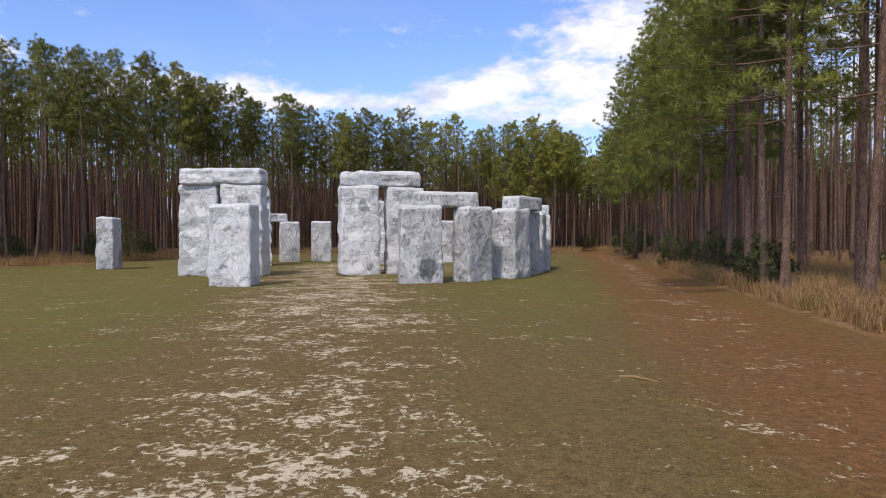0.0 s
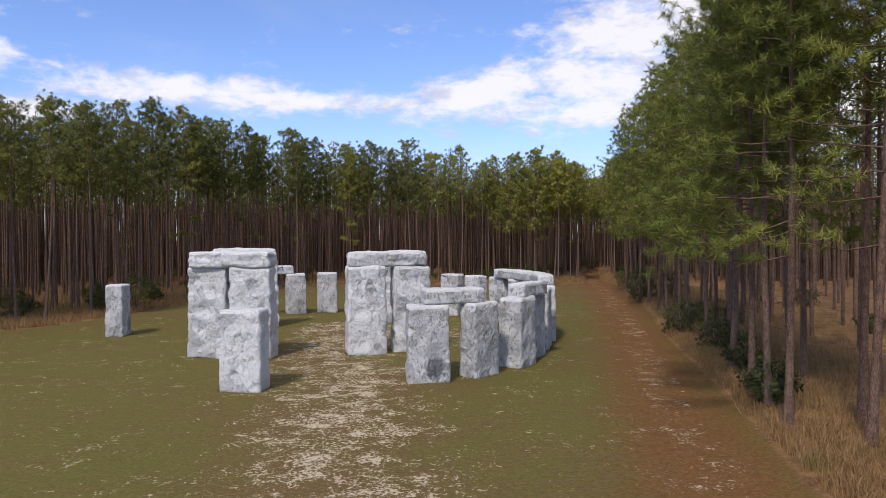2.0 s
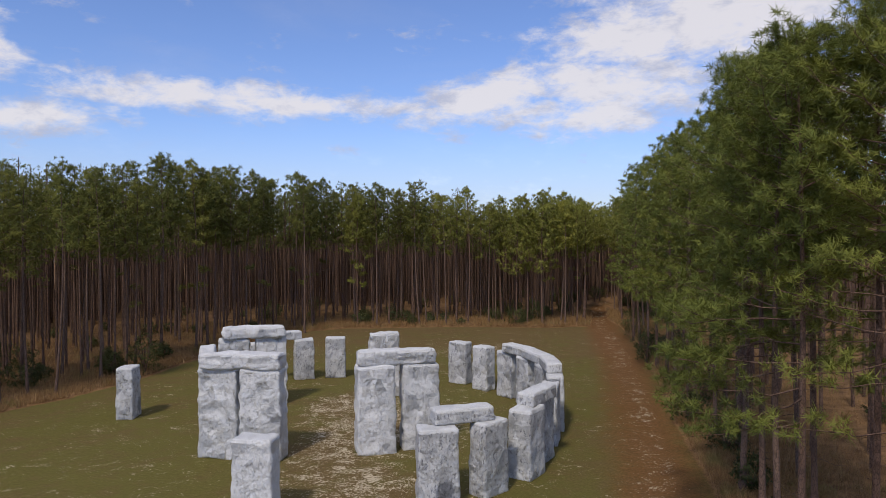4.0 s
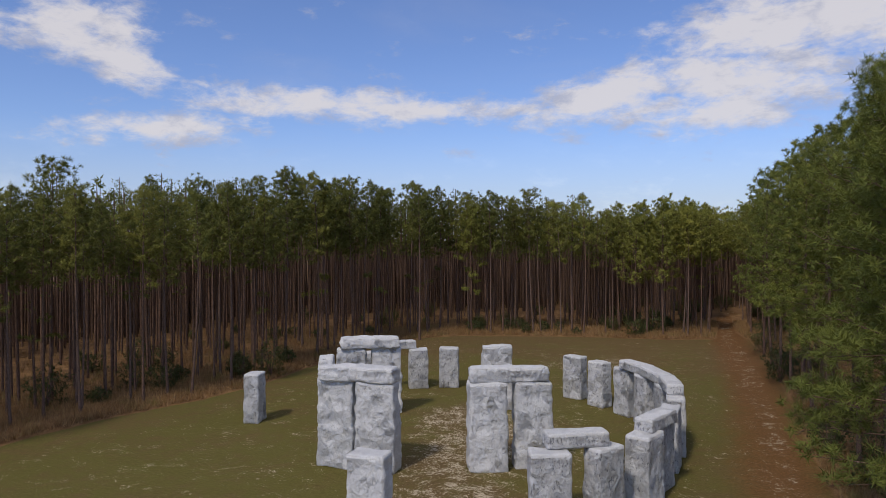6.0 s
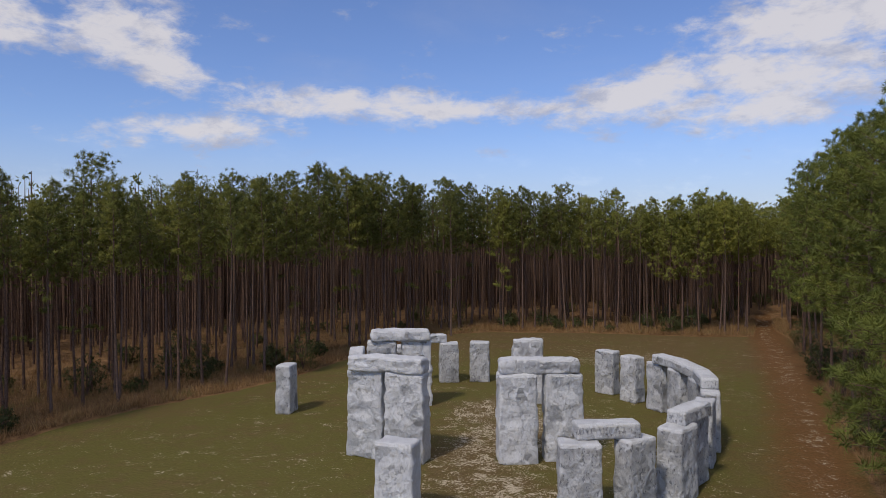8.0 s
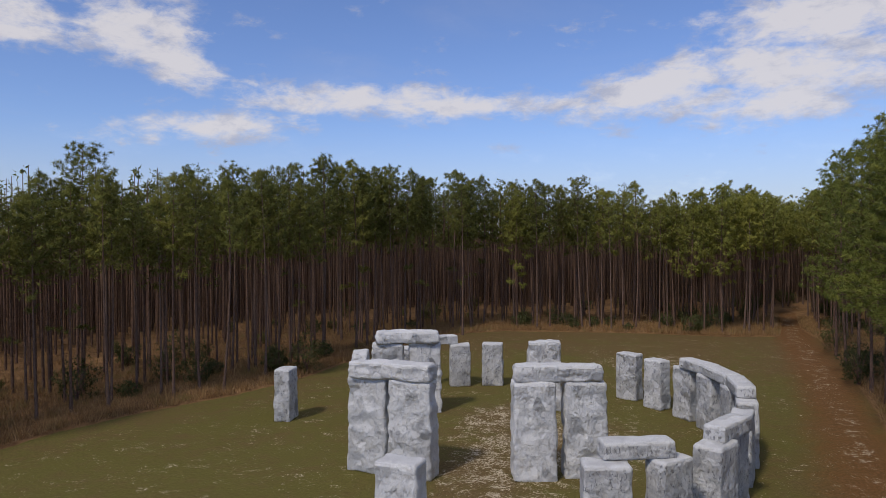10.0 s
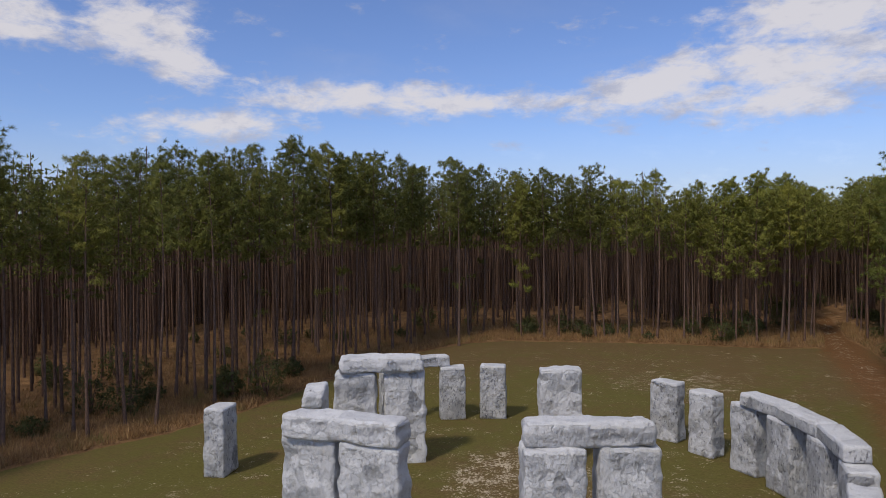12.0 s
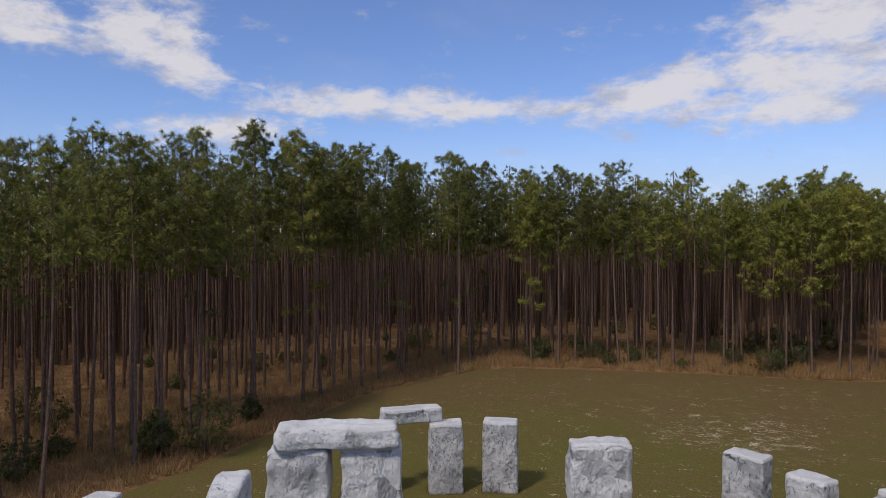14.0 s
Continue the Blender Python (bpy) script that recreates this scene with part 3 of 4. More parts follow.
# x, y, turn of the broad face, width, thickness, height, label
STONES = [
    (-24.5, 53.2, 95, 1.85, 1.25, 3.9, "lone grey standing stone apart on the grass"),
    (-9.45, 33.85, -8, 2.05, 1.3, 3.9, "lone pale grey standing stone before a trilithon"),
    (-18.0, 52.0, 104, 2.2, 1.15, 5.55, "tall grey standing stone with a broken sloping top"),
    (-17.9, 65.6, 33, 1.9, 1.2, 3.9, "grey upright stone carrying one lintel end"),
    (-13.9, 67.8, 19, 1.9, 1.2, 3.9, "grey upright stone carrying one lintel end"),
    (-10.9, 68.7, 6, 1.95, 1.2, 3.95, "lone grey standing stone of the ring"),
    (-5.35, 60.3, 11, 2.6, 1.3, 5.5, "tall broad grey standing stone without lintel"),
    (1.45, 65.5, -34, 1.95, 1.2, 3.9, "grey standing stone of the ring"),
    (3.5, 62.7, -45, 1.75, 1.25, 3.9, "grey standing stone of the ring"),
    (5.5, 59.75, -57, 1.95, 1.2, 3.9, "grey upright stone under a curved lintel run"),
    (6.75, 56.7, -69, 2.05, 1.2, 3.9, "grey upright stone under a curved lintel run"),
    (7.65, 53.1, -82, 2.0, 1.2, 3.9, "grey upright stone under a curved lintel run"),
    (7.75, 49.4, -97, 2.0, 1.25, 3.9, "grey upright stone under a curved lintel run"),
    (6.85, 46.0, -106, 1.95, 1.2, 3.9, "grey standing stone with lichen on top"),
    (5.6, 42.25, 58, 2.0, 1.2, 3.9, "grey upright stone under a short lintel"),
    (4.5, 39.55, 58, 2.0, 1.4, 3.9, "grey upright stone under a short lintel"),
    (-0.6, 35.5, 8, 2.1, 1.35, 3.9, "grey upright stone with a dark stained foot"),
    (2.15, 36.85, 43, 1.85, 1.2, 3.9, "grey upright stone under a short lintel"),
    (-14.2, 43.55, -10, 2.55, 1.4, 5.55, "tall grey trilithon upright with rugged face"),
    (-11.45, 43.05, -6, 2.58, 1.4, 5.55, "tall grey trilithon upright with rugged face"),
    (-4.6, 44.05, 13, 2.45, 1.4, 5.55, "tall grey trilithon upright with rugged face"),
    (-1.8, 45.1, 14, 2.4, 1.4, 5.55, "tall grey trilithon upright with rugged face"),
    (-17.3, 56.35, 18, 2.5, 1.4, 5.58, "tall grey trilithon upright with rugged face"),
    (-14.55, 57.4, 20, 2.5, 1.4, 5.58, "tall grey trilithon upright with rugged face"),
]
# x, y, turn, length, width, thickness, underside
LINTELS = [
    (-15.8, 67.4, 29, 3.4, 1.1, 0.80, 3.9),
    (6.15, 58.2, -62, 3.35, 1.15, 0.75, 3.9),
    (7.2, 55.0, -75, 3.6, 1.15, 0.75, 3.9),
    (7.75, 51.4, -89, 3.65, 1.15, 0.75, 3.9),
    (5.3, 41.0, 57, 3.2, 1.1, 0.78, 3.9),
    (0.72, 36.65, 18, 3.3, 1.1, 0.78, 3.9),
    (-12.75, 43.1, -6, 5.15, 1.4, 0.98, 5.55),
    (-3.3, 44.65, 14, 5.05, 1.35, 0.93, 5.55),
    (-15.75, 56.6, 20, 4.95, 1.35, 0.95, 5.58),
]
# dark stains on two broad faces: across, up, half sizes
STAINS = {0: (0.5, 0.9, 0.45, 0.8), 16: (0.25, 0.95, 0.6, 0.7)}
for i, (x, y, turn, w, d, h, label) in enumerate(STONES):
    tall = h > 5
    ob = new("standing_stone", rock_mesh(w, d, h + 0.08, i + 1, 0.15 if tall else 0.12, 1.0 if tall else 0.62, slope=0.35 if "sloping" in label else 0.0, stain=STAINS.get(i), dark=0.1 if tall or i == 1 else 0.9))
    ob.matrix_basis = pose(x, y, -0.08, 0, 0, turn)
    tagged(ob, label, "standing stone", "stones of the ring")
for i, (x, y, turn, w, d, h, z) in enumerate(LINTELS):
    big = w > 4
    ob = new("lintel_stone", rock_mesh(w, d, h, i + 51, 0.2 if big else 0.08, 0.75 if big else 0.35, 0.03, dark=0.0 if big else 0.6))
    ob.matrix_basis = pose(x, y, z - 0.015, 0, 0, turn)
    tagged(ob, "long rounded grey lintel on two tall uprights" if big else "squared grey lintel stone resting on two uprights", "lintel", "lintels")


# ---------------------------------------------------------------- pines
# how a crown is built: limb length at foot, belly and top of the crown, where the belly sits, rise of the limbs, upturn of the tips
HABITS = {"dome": (0.55, 1.0, 0.50, 0.36, 0.12, 0.22), "spire": (0.75, 1.0, 0.22, 0.20, 0.10, 0.30),
          "umbrella": (0.70, 1.0, 0.66, 0.52, 0.30, 0.18), "column": (0.80, 0.95, 0.42, 0.30, -0.02, 0.28)}


def pine_shape(seed, height, crown_low, reach, limbs, twigs, blades, length, width, habit="dome", girth=0.145, sides=7, field_limbs=0, boughs=(), needles=None):
    """Trunk and crown meshes of one pine; boughs: height, heading in degrees, length, rise, tufts of single low limbs."""
    rng = np.random.default_rng(seed)
    foot, belly, top, at, rise0, curl = HABITS[habit]
    bend = rng.uniform(-0.3, 0.3, 4)
    zs = np.linspace(0, height * 0.985, 13)
    f = zs / height
    stem = np.c_[bend[0] * np.sin(f * 3) + bend[1] * f * f, bend[2] * np.sin(f * 3.3) + bend[3] * f * f, zs - 0.15]
    rad = girth * (height / 22) * (1 - 0.84 * f) * (1 + 0.40 * np.exp(-zs / 0.5))
    paths, radii, spots, outs = [stem], [rad], [], []

    def limb(z, az, long, rise, tuft_count, start, upturn):
        root = np.array([np.interp(z, zs, stem[:, 0]), np.interp(z, zs, stem[:, 1]), z - 0.15])
        way = np.array([math.cos(az), math.sin(az), 0])
        cross = np.array([-way[1], way[0], 0])
        s = np.linspace(0, 1, 5)
        wob = rng.normal(0, 0.07 * long, 2)
        path = root + way * (s * long)[:, None] + cross * (wob[1] * np.sin(s * 2.6))[:, None]
        path[1:] += rng.normal(0, 0.045 * long, (4, 3)) * np.array([1, 1, 0.6])
        path[:, 2] += rise * long * s + upturn * long * s ** 2.4 + wob[0] * s * s
        paths.append(path)
        r = 0.010 + 0.007 * long
        radii.append(np.linspace(r, r * 0.28, 5))
        for i in range(tuft_count):
            t = start + (1 - start) * ((i + rng.uniform(0.2, 1.0)) / tuft_count)
            c = np.array([np.interp(t, s, path[:, a]) for a in range(3)])
            turn = rng.uniform(0.4, 1.1) * (1 if i % 2 else -1) * (1.0 if t < 0.9 else 0.3)
            heading = way * math.cos(turn) + cross * math.sin(turn) + np.array([0, 0, rng.uniform(-0.25, 0.95)])
            twig = heading * rng.uniform(0.2, 0.42 + 0.26 * long * (1.15 - t))
            if sides > 7 and i % 2:
                paths.append(np.array([c, c + twig * 0.5 - np.array([0, 0, 0.03]), c + twig]))
                radii.append(np.array([0.012, 0.009, 0.006]))
            spots.append(c + twig + np.array([0, 0, 0.06]))
            outs.append(heading * 0.35 + np.array([0, 0, 0.22]))

    span = height * 0.97 - crown_low
    for i in range(limbs):
        u = ((i + rng.uniform(0, 1)) / limbs) ** 0.92
        lean = u / at if u < at else (u - at) / (1 - at)
        size = foot + (belly - foot) * math.sin(min(1, lean) * math.pi / 2) if u < at else belly + (top * 0.55 - belly) * lean ** 1.9
        limb(crown_low + span * u, i * 2.4 + rng.uniform(-0.45, 0.45), reach * size * rng.uniform(0.62, 1.12), rise0 + rng.uniform(-0.14, 0.14) + 0.42 * u, twigs, 0.30 - 0.22 * u, curl)
    for i in range(field_limbs):
        limb(rng.uniform(0.60, 1.02) * crown_low, math.pi + rng.uniform(-1.25, 1.25), reach * rng.uniform(0.65, 1.1), rng.uniform(-0.30, 0.02), twigs + 2, 0.3, 0.16)
    for z, az, long, rise, count in boughs:
        limb(z, radians(az), long, rise, count, 0.24, 0.14)
    for i in range(9):
        limb(rng.uniform(0.30, 0.98) * crown_low, rng.uniform(0, 6.28), rng.uniform(0.4, 1.7), rng.uniform(-0.35, 0.25), 0, 0.5, 0.1)
    for i in range(9):
        a, r = i * 2.4, 0.16 * reach * math.sqrt(i / 9)
        spots.append(np.array([stem[-1, 0] + r * math.cos(a), stem[-1, 1] + r * math.sin(a), height - 0.15 - 0.12 * i]))
        outs.append(np.array([0.3 * math.cos(a), 0.3 * math.sin(a), 0.4]))
    tv, tf = tubes(paths[:1], radii[:1], sides)
    bv, bf = tubes(paths[1:], radii[1:], 3)
    trunk = mesh_of("trunk", np.concatenate([tv, bv]), np.concatenate([tf, bf + len(tv)]), [BARK], True)
    cv, cf, cn = tufts(rng, np.array(spots), np.array(outs), blades, length, width, 1.0, 0.07 if sides > 7 else 0.04, 0.15, 0.08)
    # older, shaded foliage near the stem closes the crown
    k = 2 * limbs
    u, a = rng.uniform(0.06, 0.9, k), rng.uniform(0, 6.28, k)
    r = reach * 0.52 * (1 - 0.75 * u ** 2) * np.sqrt(rng.uniform(0.05, 1, k))
    inner = np.c_[np.interp(crown_low + span * u, zs, stem[:, 0]) + r * np.cos(a), np.interp(crown_low + span * u, zs, stem[:, 1]) + r * np.sin(a), crown_low + span * u]
    iv, jf, jn = tufts(rng, inner, np.c_[0.4 * np.cos(a), 0.4 * np.sin(a), np.full(k, 0.25)], 7, 0.36, 0.12 if sides < 8 else 0.06, 1.0, 0.12, 0.2)
    cv, cf, cn = np.concatenate([cv, iv]), np.concatenate([cf, jf + len(cv)]), np.concatenate([cn, jn])
    return trunk, mesh_of("crown", cv, cf, [needles or NEEDLE], True, None, cn)


def pine(shape, x, y, z, turn, size, lean, label, group):
    tree = new("pine_tree")
    tree.matrix_basis = pose(x, y, z, lean[0], lean[1], turn) @ Matrix.Diagonal((size, size, size, 1))
    for name, me in zip(("trunk", "crown"), shape):
        ob = new(name, me)
        ob.parent = tree
    return tagged(tree, label, "pine tree", group)


def stand(blades, length, width, needles=None, full=1.0):
    """Eight pines of a stand, 22 m tall, of different build."""
    kinds = (("dome", 13.0, 2.5, 30), ("dome", 12.4, 2.7, 31), ("spire", 12.8, 2.1, 27), ("umbrella", 14.2, 2.7, 27),
             ("dome", 13.8, 2.3, 28), ("column", 12.0, 2.4, 32), ("spire", 13.8, 1.9, 24), ("umbrella", 13.6, 2.5, 27))
    return [pine_shape(200 + i, 22.0, low, reach * full, limbs, 7, blades, length, width, habit, needles=needles, field_limbs=(0, 1, 0, 0, 1, 2, 0, 0)[i]) for i, (habit, low, reach, limbs) in enumerate(kinds)]


edge_pines, back_pines, lit_pines = stand(36, 0.40, 0.036), stand(27, 0.43, 0.052), stand(27, 0.43, 0.056, LIT_YELLOW, 1.18)
# the row beside the track keeps green limbs far down on its open side
track_pines = [pine_shape(230 + i, 22.5, 10.5 + i % 2, 3.1 + 0.2 * (i % 3), 40, 8, 34, 0.38, 0.036, ("column", "dome", "column", "dome")[i], 0.15, field_limbs=8, needles=TRACKSIDE) for i in range(4)]


def size_at(x, y):
    """Scale fitted to the skyline in the camera's view: lower on the western rim and beyond the clearing's north-east,
    tallest in the north-west.
    """
    if y < 78:
        return 0.84 if x < -30 and y < 66 else 0.90 if x < -24 else 1.0
    return 1.05 if x < -14 else 1.0 if x < 4 or y < 100 else 0.93


def kind_at(x, y):
    """Which stand a pine at the rim belongs to."""
    # the north-eastern rim takes the needles painted as sunlit
    return track_pines if x > 12 and y < 106 else edge_pines if y < 78 else lit_pines if x > -2 else back_pines


# the tall pines beside the track, each with its own low boughs
NEAR = [
    (14.4, 23.3, 22.5, 11.0, 4.0, "column", ((11.0, 160, 4.2, 0.0, 11), (9.4, 195, 4.0, -0.12, 10), (10.2, 130, 4.0, -0.05, 10), (8.6, 165, 3.6, -0.18, 9), (9.8, 350, 2.6, -0.1, 3), (7.0, 185, 4.3, -0.1, 16))),
    (12.85, 25.7, 21.2, 11.6, 3.5, "dome", ((7.5, 188, 4.9, -0.26, 20), (7.9, 140, 4.6, -0.2, 18), (8.8, 165, 4.8, -0.18, 18), (9.5, 115, 4.0, -0.1, 16), (9.8, 10, 3.4, 0.02, 2), (10.4, 182, 4.4, -0.08, 16), (10.8, 150, 4.2, -0.02, 16), (6.6, 200, 4.4, -0.12, 18))),
    (13.55, 28.6, 21.4, 11.4, 3.6, "dome", ((7.9, 180, 4.8, -0.26, 20), (8.6, 130, 4.4, -0.16, 18), (9.2, 192, 4.6, -0.18, 18), (10.2, 168, 4.4, -0.1, 18), (10.6, 100, 4.0, -0.05, 14))),
    (14.3, 31.7, 21.8, 11.0, 3.7, "column", ((7.2, 190, 4.4, -0.3, 16), (7.8, 150, 4.2, -0.2, 16), (8.8, 186, 4.6, -0.16, 18), (9.4, 120, 4.0, -0.1, 15), (9.8, 168, 4.4, -0.1, 18))),
    (15.5, 36.5, 23.1, 11.0, 3.4, "dome", ((7.9, 187, 4.9, -0.62, 10), (8.8, 170, 4.0, -0.2, 12), (9.6, 200, 3.8, -0.1, 12))),
    (15.9, 26.2, 22.0, 11.2, 3.8, "column", ((10.4, 200, 3.8, -0.05, 14), (9.6, 150, 3.6, -0.1, 13))),
]
NEAR_LATER = [(19.5, 38.3), (18.3, 43.6), (22.9, 43.2), (17.7, 33.5), (19.4, 53.2), (18.4, 47.2), (19.3, 30.4), (20.6, 58.4), (21.0, 62.6), (21.7, 67.2), (22.2, 71.8), (22.5, 75.9), (24.2, 84.5), (25.6, 92.5), (20.9, 49.5)]
FRONT = [(-13.7, 109.6), (-10.6, 109.4), (2.2, 113), (11.8, 110.4), (15.9, 109.8), (-22.1, 107.6), (-26.3, 99.5), (-27.9, 91.9), (-29.8, 86.7), (-33.9, 82.4),
         (-32.4, 72.0), (-35.9, 68.0), (-41.5, 71.2), (-44.5, 53.1), (-47.7, 52.4), (-42.7, 67.2), (-33.4, 80.8), (-20.7, 108.5), (19.6, 110.2), (21.9, 112.0), (7.4, 111.6)]
# pines that stand out on the skyline: place, height, build
SKYLINE = [(-38.2, 68.6, 21.5, "dome"), (-34.0, 73.5, 22.0, "dome"), (-37.1, 94.9, 24.7, "spire"), (-20.6, 101.6, 23.3, "spire"), (-8.8, 111.2, 22.1, "dome"), (-53.0, 84.0, 23.6, "spire"), (-35.0, 91.0, 23.6, "spire"), (-45.6, 56.3, 22.2, "dome")]
rng = np.random.default_rng(7)
taken = [np.array(p[:2]) for p in NEAR + NEAR_LATER + FRONT + SKYLINE]
for i, (x, y, tall, low, reach, habit, boughs) in enumerate(NEAR):
    shape = pine_shape(100 + i, tall, low, reach, 48, 11, 44, 0.37, 0.031, habit, 0.165, 10, 0, boughs, TRACKSIDE)
    pine(shape, x, y, 0.15, 0, 1.0, rng.uniform(-0.8, 0.8, 2), "tall pine with shaggy green boughs beside the track", "pines beside the track")
for i, (x, y) in enumerate(NEAR_LATER):
    pine(track_pines[i % 4], x, y, 0.15, rng.uniform(-25, 25), rng.uniform(0.97, 1.05), rng.uniform(-1.2, 1.2, 2), "tall pine with green limbs low down beside the track", "pines beside the track")
# unseen pines added southwards, to close the row and shade its northern end
for i, (x, y) in enumerate([(14.4, 12.4), (12.8, 7.6), (12.9, 1.8), (17.0, 15.4), (17.2, 9.4), (16.8, 3.6), (20.8, 18.0), (21.2, 12.4), (21.0, 6.0), (12.7, -4.2), (16.9, -2.6)]):
    pine(track_pines[i % 4], x, y, 0.15, 11 * i % 50 - 25, 0.98 + 0.01 * (i % 5), (0.4 - 0.2 * (i % 4), 0.3), "tall pine with green limbs low down beside the track", "pines beside the track")
bushy = pine_shape(260, 21.7, 8.0, 3.7, 58, 9, 27, 0.43, 0.056, "column", needles=LIT_YELLOW)
sapling = pine_shape(261, 20.5, 12.6, 2.0, 26, 8, 27, 0.42, 0.050, "dome", 0.12, boughs=((6.3, 250, 1.4, -0.1, 12), (7.2, 160, 1.8, -0.2, 14), (8.0, 330, 2.0, -0.1, 14), (9.0, 200, 2.3, 0.0, 16), (9.8, 20, 2.3, 0.0, 16), (10.6, 280, 2.2, 0.05, 14), (11.4, 100, 2.0, 0.05, 12)), needles=LIT_YELLOW)
for i, (x, y) in enumerate(FRONT):
    shape = bushy if i in (3, 4) else sapling if i == 0 else kind_at(x, y)[i % 4 if x > 12 and y < 106 else i % 8]
    pine(shape, x, y, 0.15, 90 if i in (0, 3, 4) else rng.uniform(0, 360), rng.uniform(0.94, 1.04) * (1.0 if i in (0, 3, 4) else size_at(x, y)), rng.uniform(-1.2, 1.2, 2),
         "bushy yellow-green pine at the wood's edge" if i in (3, 4) else "thin young pine with drooping tufts low down" if i == 0 else "tall slender pine with bare trunk at the wood's edge", "pines at the wood's edge")
for i, (x, y, tall, habit) in enumerate(SKYLINE):
    shape = pine_shape(280 + i, tall, tall - 9.0, 3.2 if habit == "dome" else 2.4, 36 if habit == "dome" else 26, 8, 36, 0.40, 0.036, habit)
    pine(shape, x, y, 0.15, 0, 1.0, (0, 0), "tall open-crowned pine above its neighbours", "pines at the wood's edge")

snag = pine(back_pines[0], -18.9, 118.6, 0.15, 0, 1.0, (0, 0), "tall slender pine with a long dead limb", "pines at the wood's edge")
v, q = tubes([np.array([(0.0, 0.0, 8.7), (-1.6, -0.15, 8.5), (-3.3, -0.4, 7.9), (-5.4, -0.7, 7.3)])], [np.array([0.09, 0.08, 0.06, 0.035])], 6)
limb = new("dead_limb", mesh_of("dead_limb", v, q, [BARK], True))
limb.parent = snag
taken.append(np.array((-18.9, 118.6)))

# the rest of the wood: jittered plantation rows round the clearing
grid = 3.15
gx, gy = np.meshgrid(np.arange(-112, 112, grid), np.arange(4, 205, grid), indexing="ij")
cand = np.stack([gx.ravel(), gy.ravel()], 1) + rng.uniform(-1.15, 1.15, (gx.size, 2))
rim = -into_clearing(cand)
keep = (rim > np.where(cand[:, 1] > 112, 0.9, 2.0)) & ~((cand[:, 0] > 0) & (rim > np.where(cand[:, 1] < 75, 21, 34)) & (cand[:, 1] < 104)) & (rim < 95) & (rng.uniform(0, 1, len(cand)) > np.where((cand[:, 0] > 8) & (cand[:, 1] < 105), 0.50, np.where((rim > 22) & (cand[:, 1] < 104), 0.22, 0.09)))
keep &= ~((cand[:, 0] > 5) & (cand[:, 1] < 20)) & ~((cand[:, 0] < 0) & (cand[:, 1] < 18)) & ~((cand[:, 0] > 8) & (cand[:, 1] < 38) & (rim < 9))
gap = np.min(np.hypot(cand[:, None, 0] - np.array(taken)[None, :, 0], cand[:, None, 1] - np.array(taken)[None, :, 1]), axis=1)
keep &= gap > 1.9
cand, rim = cand[keep], rim[keep]
order = np.argsort(rim)
cand, rim = cand[order], rim[order]
EDGE_TREES = 150
for i, (x, y) in enumerate(cand[:EDGE_TREES]):
    kinds = kind_at(x, y) if rim[i] < 7 or y > 100 else edge_pines
    pine(kinds[rng.integers(len(kinds))], x, y, 0.15, rng.uniform(0, 360) if kinds is not track_pines else rng.uniform(-30, 30), rng.uniform(0.90, 1.06) * size_at(x, y), rng.uniform(-1.5, 1.5, 2), "tall slender pine with bare trunk at the wood's edge", "pines at the wood's edge")


def deep_wood(spots, depth):
    """The uncountable pines further in: trunks and clumped crowns in one mesh."""
    rng = np.random.default_rng(11)
    tv, tq, cv, cf, cn, base, cbase = [], [], [], [], [], 0, 0
    for (x, y), far in zip(spots, depth):
        h = rng.uniform(19.8, 22.8) * size_at(x, y)
        lean = rng.normal(0, 0.3, 2)
        v, q = tubes([np.array([(x, y, 0), (x + lean[0] * 0.5, y + lean[1] * 0.5, h * 0.5), (x + lean[0], y + lean[1], h)])], [np.array([0.145, 0.11, 0.04])], 5)
        tv.append(v), tq.append(q + base)
        base += len(v)
        if far > (20 if x > 4 and y > 105 else 38) and not (x > 8 and y < 105):
            for _ in range(7 if x > 4 else 5):
                sx, sy = x + rng.uniform(-1.6, 1.6), y + rng.uniform(-1.6, 1.6)
                v, q = tubes([np.array([(sx, sy, 0), (sx + rng.normal(0, 0.3), sy, 15.0)])], [np.array([0.13, 0.08])], 4)
                tv.append(v), tq.append(q + base)
                base += len(v)
        rich = far < 30
        k, b = (34, 12) if rich else (11, 9) if far < 42 else (5, 8)
        u = (np.arange(k) + rng.uniform(0, 1, k)) / k
        low = rng.uniform(0.52, 0.64)
        r = 2.7 * (1 - 0.80 * u ** 1.9) * rng.uniform(0.25, 1, k) ** 0.6
        a = np.arange(k) * 2.4 + rng.uniform(-0.5, 0.5, k)
        c = np.c_[x + lean[0] * u + r * np.cos(a), y + lean[1] * u + r * np.sin(a), h * (low + (1 - low) * u) + 0.18 * r - 0.4]
        away = np.c_[0.4 * np.cos(a), 0.4 * np.sin(a), np.full(k, 0.35)]
        v, f, o = puffs_of_needles(rng, c, away, b, 0.42 if rich else 0.6, 0.35 if rich else 0.7, 0.15 if rich else 0.30)
        cv.append(v), cf.append(f + cbase), cn.append(o)
        cbase += len(v)
    tv, tq, cv, cf, cn = (np.concatenate(a) for a in (tv, tq, cv, cf, cn))
    me = mesh_of("pine_woods", np.concatenate([tv, cv]), [tq, cf + len(tv)], [BARK, NEEDLE], True, (0, 1), np.concatenate([np.zeros((len(tv), 3)), cn]))
    return tagged(new("pine_woods", me), "deep stand of tall pines behind the clearing", "woods", kind="stuff")


deep_wood(cand[EDGE_TREES:], rim[EDGE_TREES:])


